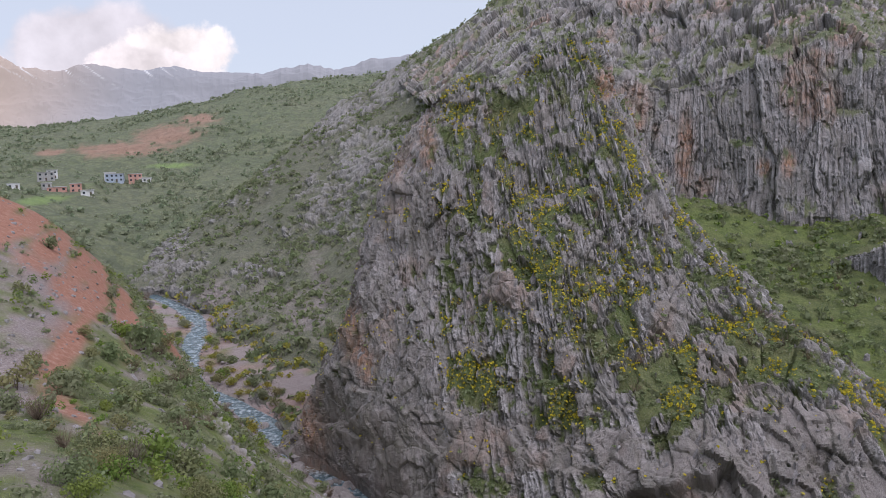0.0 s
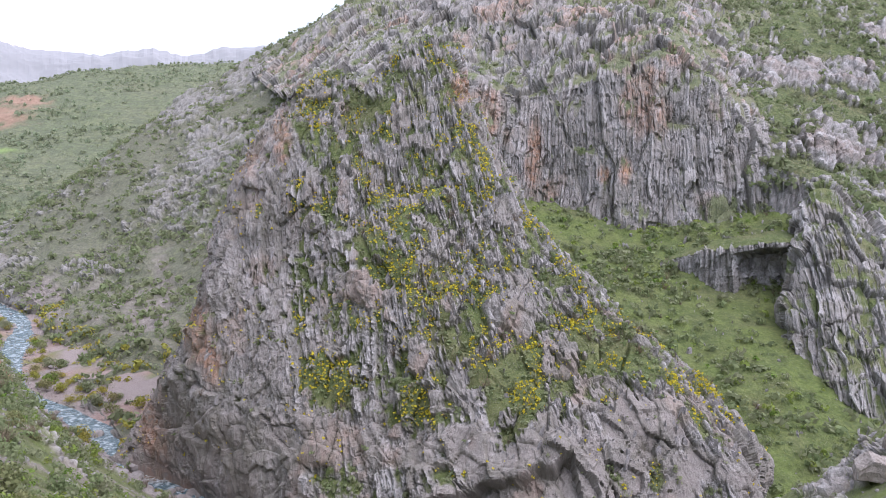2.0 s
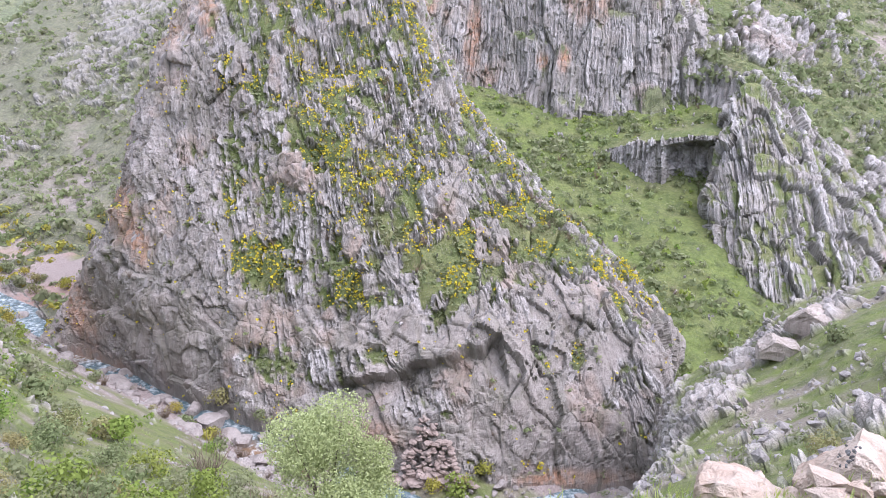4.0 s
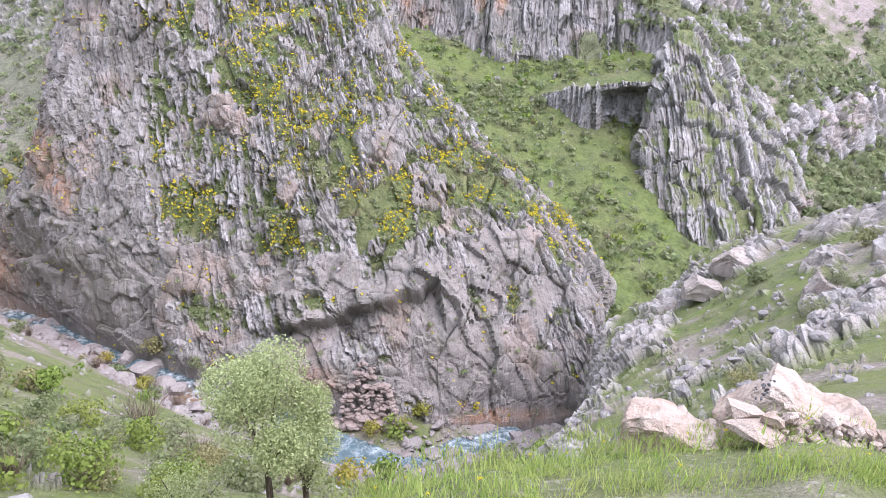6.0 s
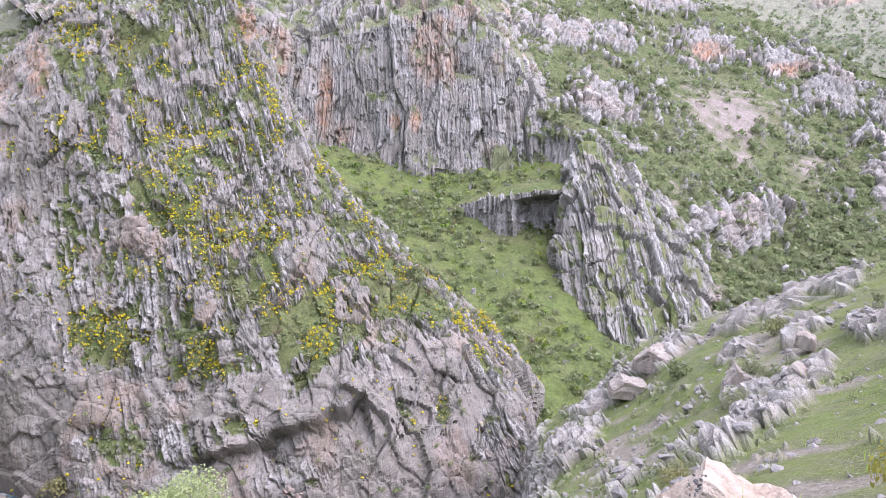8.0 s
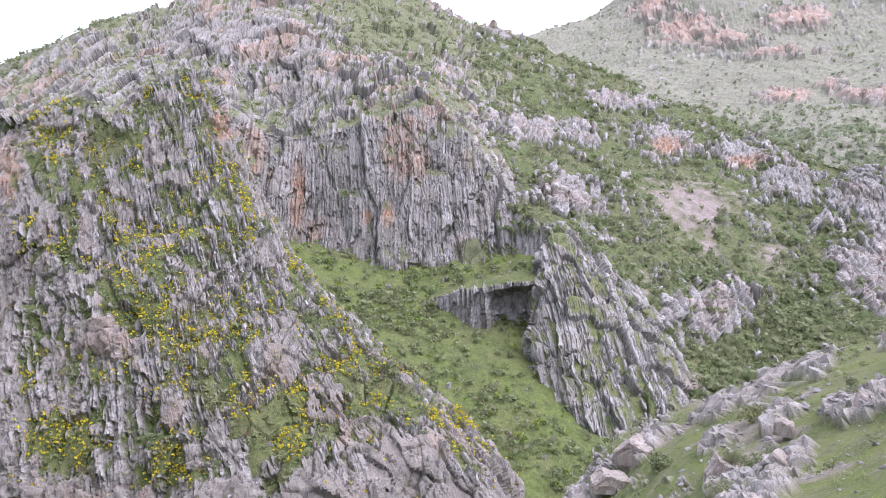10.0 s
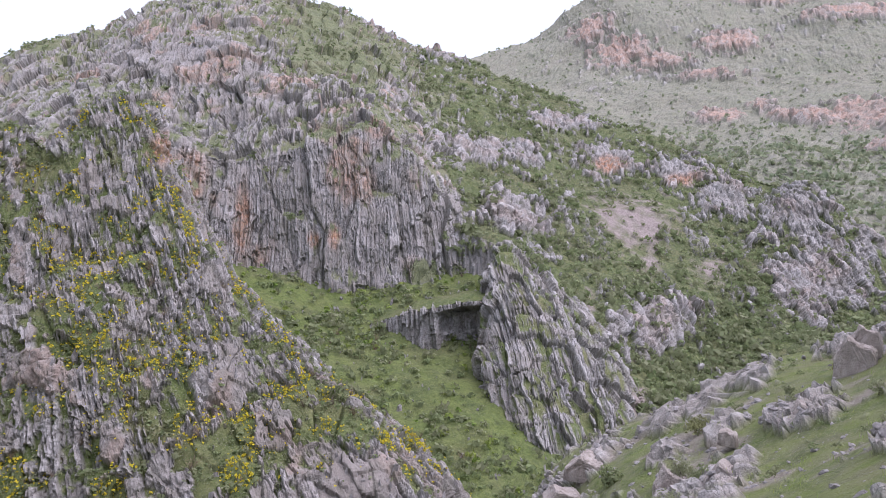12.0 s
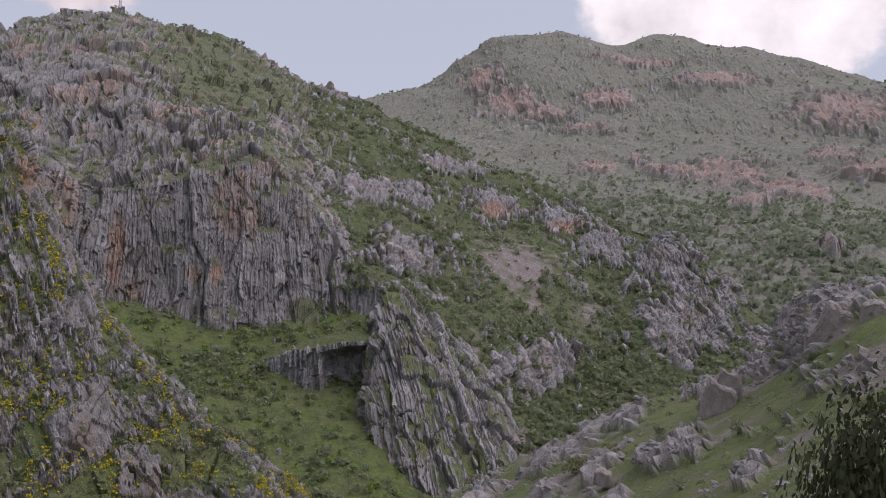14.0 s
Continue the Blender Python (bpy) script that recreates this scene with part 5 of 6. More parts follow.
def stones(sheet_name, name, label, count, size, weight, mat, variants, lean=0.3, tall=1.0, spin=None):
    s = SHEETS[sheet_name]
    i = scatter(rng, sheet_name, count, weight)
    sc = size[0] + (size[1] - size[0]) * rng.random(count) ** 2.2
    m = turned(rng, count, np.c_[sc * rng.uniform(0.7, 1.3, count), sc * rng.uniform(0.7, 1.3, count), sc * tall * rng.uniform(0.6, 1.2, count)], s["g"][i] - np.outer(0.15 * sc * tall, [0, 0, 1]), spin, lean)
    return tagged(joined(name, variants, m, mat), label, "stones", kind="stuff")


BLOCKS = [boulder(rng) for _ in range(6)]
CHUNKS = [boulder(rng, 3, fine=1) for _ in range(6)]
stones("rock_fin", "fin_slabs", "upright limestone slabs on the rock fin", 90, (0.4, 1.0), lambda s: s["rock"] * (s["n"][:, 2] > 0.1), SLAB_MAT, SLABS, 0.15, 1.6, rng.normal(0.6, 0.4, 90))
stones("grassy_bowl", "bowl_stones", "loose pale stones in the grass", 200, (0.3, 1.2), lambda s: 0.3 + s["rock"], SLAB_MAT, SLABS, 0.3)


# roof slab over the rock shelter
a0, a1 = np.array(SHELTER_TOP[2]), np.array(SHELTER_TOP[4])
mid = (a0 + a1) / 2
ob = new("roof_slab", array_mesh("roof_slab", *boulder(rng, 6), RED_ROCK_MAT))
ob.matrix_basis = Matrix.Translation(mid * [1.0, 1.0, 1] - [0, 0, 0.45]) @ pose(0, 0, 0, 0, math.degrees(math.atan2(a0[2] - a1[2], np.hypot(*(a1 - a0)[:2]))), math.degrees(math.atan2(a1[1] - a0[1], a1[0] - a0[0]))) @ Matrix.Diagonal((np.linalg.norm(a1 - a0) * 0.6, 1.3, 0.6, 1))
tagged(ob, "thin reddish limestone roof slab over the rock shelter", "rock")

# ---- things ----
def part(name, mesh, parent, label="", at=None):
    ob = new(name, mesh)
    ob.parent = parent
    if at is not None:
        ob.matrix_basis = at
    if label:
        ob["label"] = label
    return ob


def rooted(name, at, label, category, group=""):
    e = new(name)
    e.location = at
    e.empty_display_size = 0.3
    return tagged(e, label, category, group)


def ground_z(sheet_name, x, y):
    g = SHEETS[sheet_name]["g"]
    d = (g[:, 0] - x) ** 2 + (g[:, 1] - y) ** 2
    k = np.argsort(d)[:4]
    return float(g[k, 2].mean())


def tube(points, radii, sides=6):
    """A tapered limb through the points."""
    pts = np.asarray(points, float)
    V, Fc = [], []
    for i, (q, r) in enumerate(zip(pts, radii)):
        d = pts[min(i + 1, len(pts) - 1)] - pts[max(i - 1, 0)]
        d /= np.linalg.norm(d)
        u = np.cross(d, [0.3, 1, 0.2])
        u /= np.linalg.norm(u)
        w = np.cross(d, u)
        for k in range(sides):
            a = 2 * math.pi * k / sides
            V.append(q + r * (math.cos(a) * u + math.sin(a) * w))
    for i in range(len(pts) - 1):
        for k in range(sides):
            a, b = i * sides + k, i * sides + (k + 1) % sides
            Fc.append([a, b, b + sides, a + sides])
    return np.array(V), np.array(Fc)


# bushes of the near bank: each with its stems and crown
def crown_set(n, size, lumps, mat, k=3, **kw):
    return [array_mesh("crown", *leaves(rng, n, size, lumps, **kw), mat) for _ in range(k)]


CROWNS = {
    "green": crown_set(330, 0.098, 12, LEAF, 4, open_=0.12),
    "bright": crown_set(330, 0.095, 12, LEAF_BRIGHT, open_=0.12),
    "yellow": crown_set(360, 0.083, 10, LEAF_YELLOW, open_=0.15),
    "olive": crown_set(400, 0.078, 10, leaf_mat("olive_leaf", (0.13, 0.15, 0.065), (0.3, 0.32, 0.16), (0.32, 0.27, 0.13), 0.4)),
    "bare": [array_mesh("crown", *twigs(rng, 90, 0.98, 0.85, 0.011, 3), LEAF_BARE) for _ in range(2)],
}
FINE = {
    "green": crown_set(900, 0.057, 14, LEAF, 2, open_=0.12),
    "bright": crown_set(900, 0.055, 14, LEAF_BRIGHT, 2, open_=0.12),
    "yellow": crown_set(1400, 0.04, 12, LEAF_YELLOW, 2, open_=0.15),
    "olive": crown_set(1300, 0.042, 12, CROWNS["olive"][0].materials[0], 2, open_=0.2),
    "bare": CROWNS["bare"],
}
STEMS = [array_mesh("stem", *twigs(rng, 1, 0.75, 0.55, 0.022), BARK) for _ in range(6)]
# much darker leaf copy: the shade on these bushes is in its colour
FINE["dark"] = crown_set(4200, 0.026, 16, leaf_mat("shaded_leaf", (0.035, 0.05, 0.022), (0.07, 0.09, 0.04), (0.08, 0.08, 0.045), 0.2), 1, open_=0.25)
WORDS = {"dark": "dark leafy bush close to the lookout", "green": "dark green leafy bush with lumpy crown", "bright": "fresh bright green leafy bush", "yellow": "yellow-green spring bush in young leaf", "olive": "grey-green olive-coloured bush with open crown", "bare": "leafless grey-brown twiggy bush"}
bush_count = 0


def bush(x, y, z, size, kind, where="on the near hillside", tall=1.0):
    global bush_count
    k = bush_count = bush_count + 1
    e = rooted("bush", (x, y, z - 0.08 * size), WORDS[kind] + " " + where, "bush", "bushes " + where)
    e.rotation_euler = (0, 0, 1.7 * k)
    e.scale = (size, size, size * tall)
    leafage = (FINE if math.hypot(x, y) < 52 else CROWNS)[kind]
    part("crown", leafage[k % len(leafage)], e)
    for j in range(4):
        part("stem", STEMS[(k + j) % 6], e, at=pose(0, 0, 0, 0, 0, 90 * j + 20 * k))
    return e


SPOTS = [(-33.7, 61.7, 2.3, "green"), (-36.5, 66, 1.8, "olive"), (-63.2, 114.8, 2.2, "green"), (-41.8, 96.7, 4.2, "green"), (-44, 100, 3.0, "green"), (-51.3, 86.2, 1.6, "olive"), (-55.2, 116.8, 1.8, "green"), (-43.7, 85, 1.6, "olive"),
         (-39.7, 67.3, 1.7, "olive"), (-20.2, 43.3, 2.4, "bare"), (-19.2, 49.8, 2.2, "olive"), (-36.5, 59, 2.4, "olive"), (-33.4, 83.3, 2.0, "green"), (-20.3, 74.9, 2.0, "green"), (-9.1, 55.1, 2.2, "bright"),
         (-5.7, 44.7, 2.0, "bright"), (-4, 28.4, 2.2, "bright"), (-8.5, 33, 2.4, "bright"), (-2.6, 49.5, 3.2, "bare"), (-10.4, 55.9, 2.0, "olive"), (19, 56.4, 2.6, "bright"), (14.3, 52.1, 2.6, "yellow"), (1, 40, 2.0, "bare"), (6, 44, 1.8, "olive"), (-14, 44, 2.0, "bright"), (-12, 50, 2.4, "olive"), (58.4, 28.8, 1.2, "olive"), (48.4, 21.6, 0.9, "green"), (44, 40, 1.6, "green"), (50, 36, 1.5, "olive"), (34, 26, 1.5, "green"), (40, 30, 1.2, "green")]
for x, y, sz_, kind in SPOTS:
    bush(x, y, ground_z("near_bank", x, y), sz_, kind)
nb_ = SHEETS["near_bank"]
dist = np.hypot(nb_["g"][:, 0], nb_["g"][:, 1])
azim = np.degrees(np.arctan2(nb_["g"][:, 0], nb_["g"][:, 1]))
lower = smooth(160, 110, dist) * smooth(18, 30, dist) * (1 - nb_["rub"]) * (1 - nb_["red"]) * smooth(-0.25, 0.25, nb_["cover"])
open_view = 1 - 0.92 * smooth(-15, -11, azim) * smooth(18, 14, azim) * smooth(44, 50, dist)
for k in scatter(rng, "near_bank", 90, lambda s: lower * open_view * (azim < 30) * (azim > -45) * (0.5 + 0.5 * smooth(50, 30, s["g"][:, 2]))):
    x, y, z = nb_["g"][k]
    bush(x, y, z, rng.uniform(0.8, 2.5), rng.choice(["green", "olive", "olive", "bright", "green", "bare"]))
for k in scatter(rng, "near_bank", 24, lambda s: (azim > 36) * (azim < 85) * smooth(16, 26, dist) * smooth(100, 84, dist)):
    x, y, z = nb_["g"][k]
    bush(x, y, z, rng.uniform(0.4, 1.1), rng.choice(["green", "olive", "green"]))
for k in scatter(rng, "near_bank", 50, lambda s: open_view * (azim < 12) * (azim > -42) * smooth(20, 26, dist) * smooth(85, 60, dist) * (1 - 0.7 * s["rub"])):
    x, y, z = nb_["g"][k]
    bush(x, y, z, rng.uniform(0.7, 1.9), rng.choice(["green", "olive", "bright", "bright", "olive", "bare"]))
near_scrub = lambda s: open_view * (azim < 34) * (azim > -48) * smooth(26, 36, dist) * smooth(190, 150, dist) * (1 - 0.8 * s["rub"]) * (1 - s["red"]) * (0.15 + smooth(-0.2, 0.2, fbm(s["g"] / 5, 3, 58)))
plants("scrub", "low green scrub and herbs over the near hillside", "near_bank", 1600, (0.3, 1.5), SHRUBS_FINE, LEAF, near_scrub)
plants("scrub", "fresh low spring growth over the near hillside", "near_bank", 900, (0.25, 1.1), SHRUBS_FINE, LEAF_BRIGHT, near_scrub)
plants("scrub", "low bushes between the outcrops of the near hill", "near_bank", 420, (0.2, 0.75), SHRUBS_FINE, LEAF, lambda s: (azim > 34) * (azim < 95) * smooth(18, 30, dist) * (1 - 0.6 * s["rock"]))
# willows and bushes along the water
for k in range(84):
    i = int(rng.uniform(70, 250) if k % 3 else rng.uniform(40, 400))
    sd = 1 if rng.random() < 0.5 else -1
    off = half[i] + rng.uniform(0.8, 4.5)
    x, y = rv[i, :2] + side[i] * sd * off
    bush(x, y, rv[i, 2] + 0.3, rng.uniform(1.1, 2.5), rng.choice(["yellow", "olive", "bright", "green", "yellow"]), "beside the river")
for x, y, z, sz_, kind in ((-2.4, 90.6, 2.0, 2.6, "olive"), (2.8, 85.3, 2.2, 1.7, "green"), (20.6, 67.4, 0.6, 1.8, "yellow"), (27.2, 68.8, 1.2, 2.0, "yellow"), (24.5, 67.5, 0.8, 1.5, "yellow")):
    bush(x, y, z, sz_, kind, "beside the river")

for k in range(46):
    i = int(rng.uniform(85, 235))
    x, y = rv[i, :2] + side[i] * (half[i] + rng.uniform(1.5, 8)) * np.sign(side[i] @ rv[i, :2])
    bush(x, y, rv[i, 2] + 0.9, rng.uniform(1.0, 2.6), rng.choice(["green", "olive", "green", "yellow"]), "on the far bank")

# the tree below the camera, and its lower neighbours
def tree(at, height, radius, mat, n, size, label, limbs=7):
    e = rooted("tree", at, label, "tree")
    top = np.array([0.1, 0, height * 0.62])
    v, f = tube([(0, 0, -0.4), (0.05, 0, height * 0.2), (-0.05, 0.05, height * 0.42), top], [0.16, 0.13, 0.1, 0.05], 8)
    part("trunk", array_mesh("trunk", v, f, BARK), e)
    ends = []
    for i in range(limbs):
        a = i * 2.4 + rng.uniform(-0.3, 0.3)
        z0 = height * rng.uniform(0.18, 0.5)
        end = np.array([math.cos(a) * radius * rng.uniform(0.45, 0.8), math.sin(a) * radius * rng.uniform(0.45, 0.8), height * rng.uniform(0.55, 0.92)])
        mid = end * [0.45, 0.45, 0] + [0, 0, (z0 + end[2]) / 2]
        v, f = tube([(0, 0, z0), mid, end], [0.07, 0.045, 0.015], 5)
        part("limb", array_mesh("limb", v, f, BARK), e)
        ends += [end, mid * [1.5, 1.5, 1.15]]
    ends.append(np.array([0, 0, height * 0.9]))
    c = np.array(ends)
    r = rng.uniform(0.3, 0.5, len(c)) * radius
    k = rng.integers(0, len(c), n)
    d = rng.normal(0, 1, (n, 3))
    d /= np.linalg.norm(d, axis=1, keepdims=True)
    p = c[k] + d * r[k, None] * rng.uniform(0.45, 1.1, (n, 1)) ** 0.7
    a = rng.normal(0, 1, (n, 3))
    a /= np.linalg.norm(a, axis=1, keepdims=True)
    b = np.cross(a, rng.normal(0, 1, (n, 3)))
    b /= np.linalg.norm(b, axis=1, keepdims=True)
    s_ = size * rng.uniform(0.6, 1.3, (n, 1))
    v = np.stack([p - a * s_, p + b * s_ * 0.5, p + a * s_, p - b * s_ * 0.5], 1).reshape(-1, 3)
    part("crown", array_mesh("crown", v, np.arange(4 * n).reshape(n, 4), mat), e)
    return e


z_ = ground_z("near_bank", 2.8, 21.8)
tree((2.9, 21.8, z_), 37.9 - z_, 2.35, LEAF_SILVER, 30000, 0.055, "tall willow in silvery green leaf below the road")
tree((0.2, 21.2, z_ - 0.2), 34.6 - z_, 1.5, LEAF_SILVER, 7000, 0.045, "low silvery willow beside the tall one")
tree((4.4, 22.6, z_ - 0.6), 35.2 - z_, 1.3, LEAF_SILVER, 5500, 0.045, "low silvery willow beside the tall one")

# boulders and stones
BLOCK_MESHES = [array_mesh("boulder", v, f, BOULDER_MAT) for v, f in BLOCKS]


def rock(x, y, z, sx, sy, sz__, k, label="rounded grey boulder in the river bed", name="boulder", group="river boulders", meshes=None):
    ob = new(name, (meshes or BLOCK_MESHES)[k % 6])
    ob.matrix_basis = pose(x, y, z, 8 * math.sin(k), 10 * math.cos(k * 2.1), 57 * k) @ Matrix.Diagonal((sx, sy, sz__, 1))
    return tagged(ob, label, "boulder", group)


for k, (x, y, z, w) in enumerate([(-13.5, 88, 1.2, 2.6), (-5.4, 93.5, 0.5, 2.2), (-10.5, 90, 0.9, 1.4), (-2, 84.6, 0.4, 2.2), (0.6, 83, 0.4, 1.6), (3.2, 84.2, 0.4, 1.5), (5.6, 82.4, 0.3, 1.3), (18.6, 72, 0.5, 1.5), (26.4, 62.6, 0.3, 1.4), (28.4, 62, 0.2, 1.1), (21.2, 71.4, 0.8, 1.6), (16.5, 73.4, 0.6, 1.9), (-8, 88, 0.6, 1.3), (-17.5, 103, 0.9, 2.4), (-15, 98.5, 1.0, 1.7), (-11.5, 96, 0.7, 1.5), (-3.5, 88.5, 0.5, 2.3), (2.5, 78.5, 0.6, 2.0), (5.5, 76, 0.5, 1.6), (-1.5, 90.6, 0.4, 1.9), (8.5, 73, 0.5, 1.4), (-20, 106.5, 0.6, 1.6), (-26, 117, 0.6, 1.5)]):
    rock(x, y, z, w, w * 0.8, w * 0.62, k)
for k in range(120):
    i = int(rng.uniform(60, 415))
    off = rng.normal(0, 1) * (half[i] + 1.6)
    x, y = rv[i, :2] + side[i] * off
    w = 0.35 + 1.1 * rng.random() ** 2.5
    rock(x, y, rv[i, 2] + 0.1 + 0.12 * abs(off) * (abs(off) > half[i]), w, w * rng.uniform(0.7, 1), w * 0.65, k)
for k in range(110):
    i = int(rng.uniform(120, 380))
    off = half[i] + rng.uniform(0.3, 7) ** 1.0
    x, y = rv[i, :2] - side[i] * off * np.sign(side[i] @ rv[i, :2])
    w = 0.35 + 1.7 * rng.random() ** 3
    if k % 4 == 0:
        bush(x, y, max(rv[i, 2] + 0.2, ground_z("near_bank", x, y)), rng.uniform(0.9, 2.4), rng.choice(["bare", "olive", "green", "bright", "bare"]), "on the gravel bar")
    rock(x, y, max(rv[i, 2] + 0.3, ground_z("near_bank", x, y) + 0.1), w, w * rng.uniform(0.7, 1), w * 0.65, k, "pale pinkish grey boulder on the gravel bar")
for k in scatter(rng, "near_bank", 70, lambda s: (s["g"][:, 2] < 4.5) * (s["g"][:, 2] > 0.6) * (s["g"][:, 1] > 55) * (s["g"][:, 1] < 130)):
    x, y, z = nb_["g"][k]
    w = 0.5 + 1.7 * rng.random() ** 2
    rock(x, y, z + 0.1, w, w * rng.uniform(0.7, 1), w * 0.6, int(k), "pinkish grey boulder on the river flat")
i = rng.integers(30, 415, 1100)
off = rng.normal(0, 1, 1100) * 2.0
off = np.where(np.abs(off) < 0.5, off, off) + np.sign(off) * (half[i] - 0.4)
cob = np.c_[rv[i, :2] + side[i] * off[:, None], rv[i, 2] + 0.06 + 0.1 * np.maximum(np.abs(off) - half[i], 0)]
tagged(joined("cobbles", CHUNKS, turned(rng, 1100, np.c_[rng.uniform(0.12, 0.5, 1100), rng.uniform(0.12, 0.45, 1100), rng.uniform(0.1, 0.3, 1100)], cob), BOULDER_MAT), "pinkish grey cobbles along the river", "cobbles", kind="stuff")
# fallen blocks at the spur's foot
FALL_MESHES = [array_mesh("fallen_block", v, f, RED_ROCK_MAT) for v, f in BLOCKS]
for k in range(150):
    a = rng.random() ** 0.7
    x = 21.4 + (0.5 + 4.2 * a) * rng.uniform(-1, 1) + rng.normal(0, 0.2)
    y, z = 72.9 - 4.4 * a - 0.5 * (x - 21.4), 6.6 * (1 - a) ** 1.15 + 0.4
    w = rng.uniform(0.3, 0.75) + (0.8 * rng.random() if a > 0.8 else 0)
    rock(x, y, z, w, w * 0.8, w * 0.6, k, "broken reddish grey limestone block in the rock fall", "fallen_block", "rock fall blocks", FALL_MESHES)

# pale blocks dumped at the edge of the lookout
rng_w = np.random.default_rng(31)
WHITE_BLOCKS = [array_mesh("pale_block", *boulder(rng_w, 7), WHITE_MAT) for _ in range(6)]
PALE_CHIPS = [array_mesh("pale_block", *boulder(rng, 8, fine=1), WHITE_MAT) for _ in range(6)]
def pale(x, y, z, sx, sy, sz__, turn, k, label):
    ob = new("pale_block", (WHITE_BLOCKS if sx > 0.3 else PALE_CHIPS)[k % 6])
    ob.matrix_basis = pose(x, y, z, 6 * math.sin(k * 1.3), 6 * math.cos(k), turn) @ Matrix.Diagonal((sx, sy, sz__, 1))
    return tagged(ob, label, "boulder", "pale blocks at the lookout")


def hewn(profile, depth, seed, mat=WHITE_MAT, name="pale_block"):
    """A broken block: an outline across, drawn out in depth with a narrower back and chipped, uneven faces."""
    r = np.random.default_rng(seed)
    k = len(profile)
    layers = [(-0.5, 0.9), (-0.42, 1.0), (-0.1, 1.02), (0.25, 0.96), (0.42, 0.86), (0.5, 0.7)]
    V = [[(x * w, d * depth, z * w) for x, z in profile] for d, w in layers]
    V = np.array(V).reshape(-1, 3) + r.normal(0, 0.012, (k * len(layers), 3))
    bm = bmesh.new()
    vs = [bm.verts.new(v) for v in V]
    for a in range(len(layers) - 1):
        for q in range(k):
            q2 = (q + 1) % k
            bm.faces.new((vs[a * k + q], vs[a * k + q2], vs[(a + 1) * k + q2], vs[(a + 1) * k + q]))
    bm.faces.new(vs[:k][::-1])
    bm.faces.new(vs[-k:])
    bmesh.ops.triangulate(bm, faces=[f for f in bm.faces if len(f.verts) > 4])
    bmesh.ops.subdivide_edges(bm, edges=bm.edges[:], cuts=3, use_grid_fill=True)
    bmesh.ops.recalc_face_normals(bm, faces=bm.faces[:])
    bm.normal_update()
    co = np.array([v.co[:] for v in bm.verts])
    no = np.array([v.normal[:] for v in bm.verts])
    lump, joint = blocks(co + seed, (0.5, 0.4, 0.8), 0.22, seed, 1.5)
    co = co + no * (0.03 * lump - 0.02 * joint + 0.02 * fbm(co * 9, 3, seed))[:, None]
    for v, c in zip(bm.verts, co):
        v.co = c
    me = bpy.data.meshes.new(name)
    bm.to_mesh(me)
    bm.free()
    me.materials.append(mat)
    return me


BIG = [(-0.78, -0.3), (-0.73, 0.25), (-0.55, 0.42), (-0.43, 0.57), (-0.28, 0.77), (-0.12, 0.73), (0.0, 0.64), (0.2, 0.58), (0.55, 0.57), (0.7, 0.46), (0.76, 0.34), (0.8, -0.3)]
SQUARE = [(-0.5, -0.3), (-0.44, 0.48), (-0.4, 0.55), (-0.12, 0.61), (0.06, 0.57), (0.2, 0.47), (0.37, 0.49), (0.47, 0.41), (0.52, 0.18), (0.5, -0.3)]
for outline, depth, at, turn, seed, words in ((BIG, 0.9, (5.39, 4.09, 46.12), -53, 3, "large pale limestone boulder with a dark lichen patch"), (SQUARE, 0.7, (3.98, 4.13, 46.16), -44, 5, "squared pale limestone block beside the grass")):
    ob = new("pale_block", hewn(outline, depth, seed))
    ob.matrix_basis = pose(*at, 0, 0, turn) @ Matrix.Scale(0.9, 4)
    tagged(ob, words, "boulder", "pale blocks at the lookout")
RIDGE_MAT = stone_mat("ridge_limestone", (0.22, 0.185, 0.167), (0.36, 0.315, 0.292), (0.5, 0.455, 0.43), 1.1)
for k, (outline, at, turn, size_, tall_) in enumerate((
        (BIG, (60.82, 19.21, 44.70), -72, 3.4, 1.5),
        (SQUARE, (58.72, 16.15, 46.59), -75, 2.6, 1.5),
        (BIG, (58.75, 28.00, 39.06), -65, 2.0, 1.7),
        (BIG, (60.15, 27.98, 40.60), -65, 1.5, 1.6),
        (SQUARE, (44.97, 29.88, 35.15), -56, 1.25, 0.95),
        (BIG, (47.72, 25.80, 36.10), -62, 2.0, 1.5),
        (BIG, (38.71, 25.59, 34.27), -57, 1.7, 1.3),
        (BIG, (39.57, 30.47, 32.26), -52, 1.5, 1.5),
        (BIG, (48.79, 46.31, 27.30), -46, 3.0, 0.75),
        (BIG, (44.20, 45.62, 25.73), -44, 2.2, 0.8))):
    ob = new("crag", hewn(outline, 1.2, 11 + k, RIDGE_MAT, "crag"))
    ob.matrix_basis = pose(*at, 0, 0, turn + 14 * math.sin(3 * k)) @ Matrix.Diagonal((size_, size_, size_ * tall_, 1))
    tagged(ob, "weathered pinkish limestone crag on the near hill", "rock", "crags of the near hill")
heap_from, heap_to = np.array([4.45, 3.53, 46.74]), np.array([5.18, 2.74, 47.19])
for k in range(300):
    a, up = rng.random(), rng.random() ** 1.3
    x, y, z = heap_from + (heap_to - heap_from) * a + np.array([0.55, 0.42, 0.03]) * up * (0.5 + 0.5 * a) + rng.normal(0, 0.03, 3)
    w = 0.028 + 0.085 * rng.random() ** 3
    z = ground_z("near_bank", x, y) + 0.02 + 0.2 * (1 - abs(2 * up - 1)) * rng.random()
    pale(x, y, z, w, w * 0.8, w * 0.7, 40 * k, k, "small pinkish broken limestone rubble")
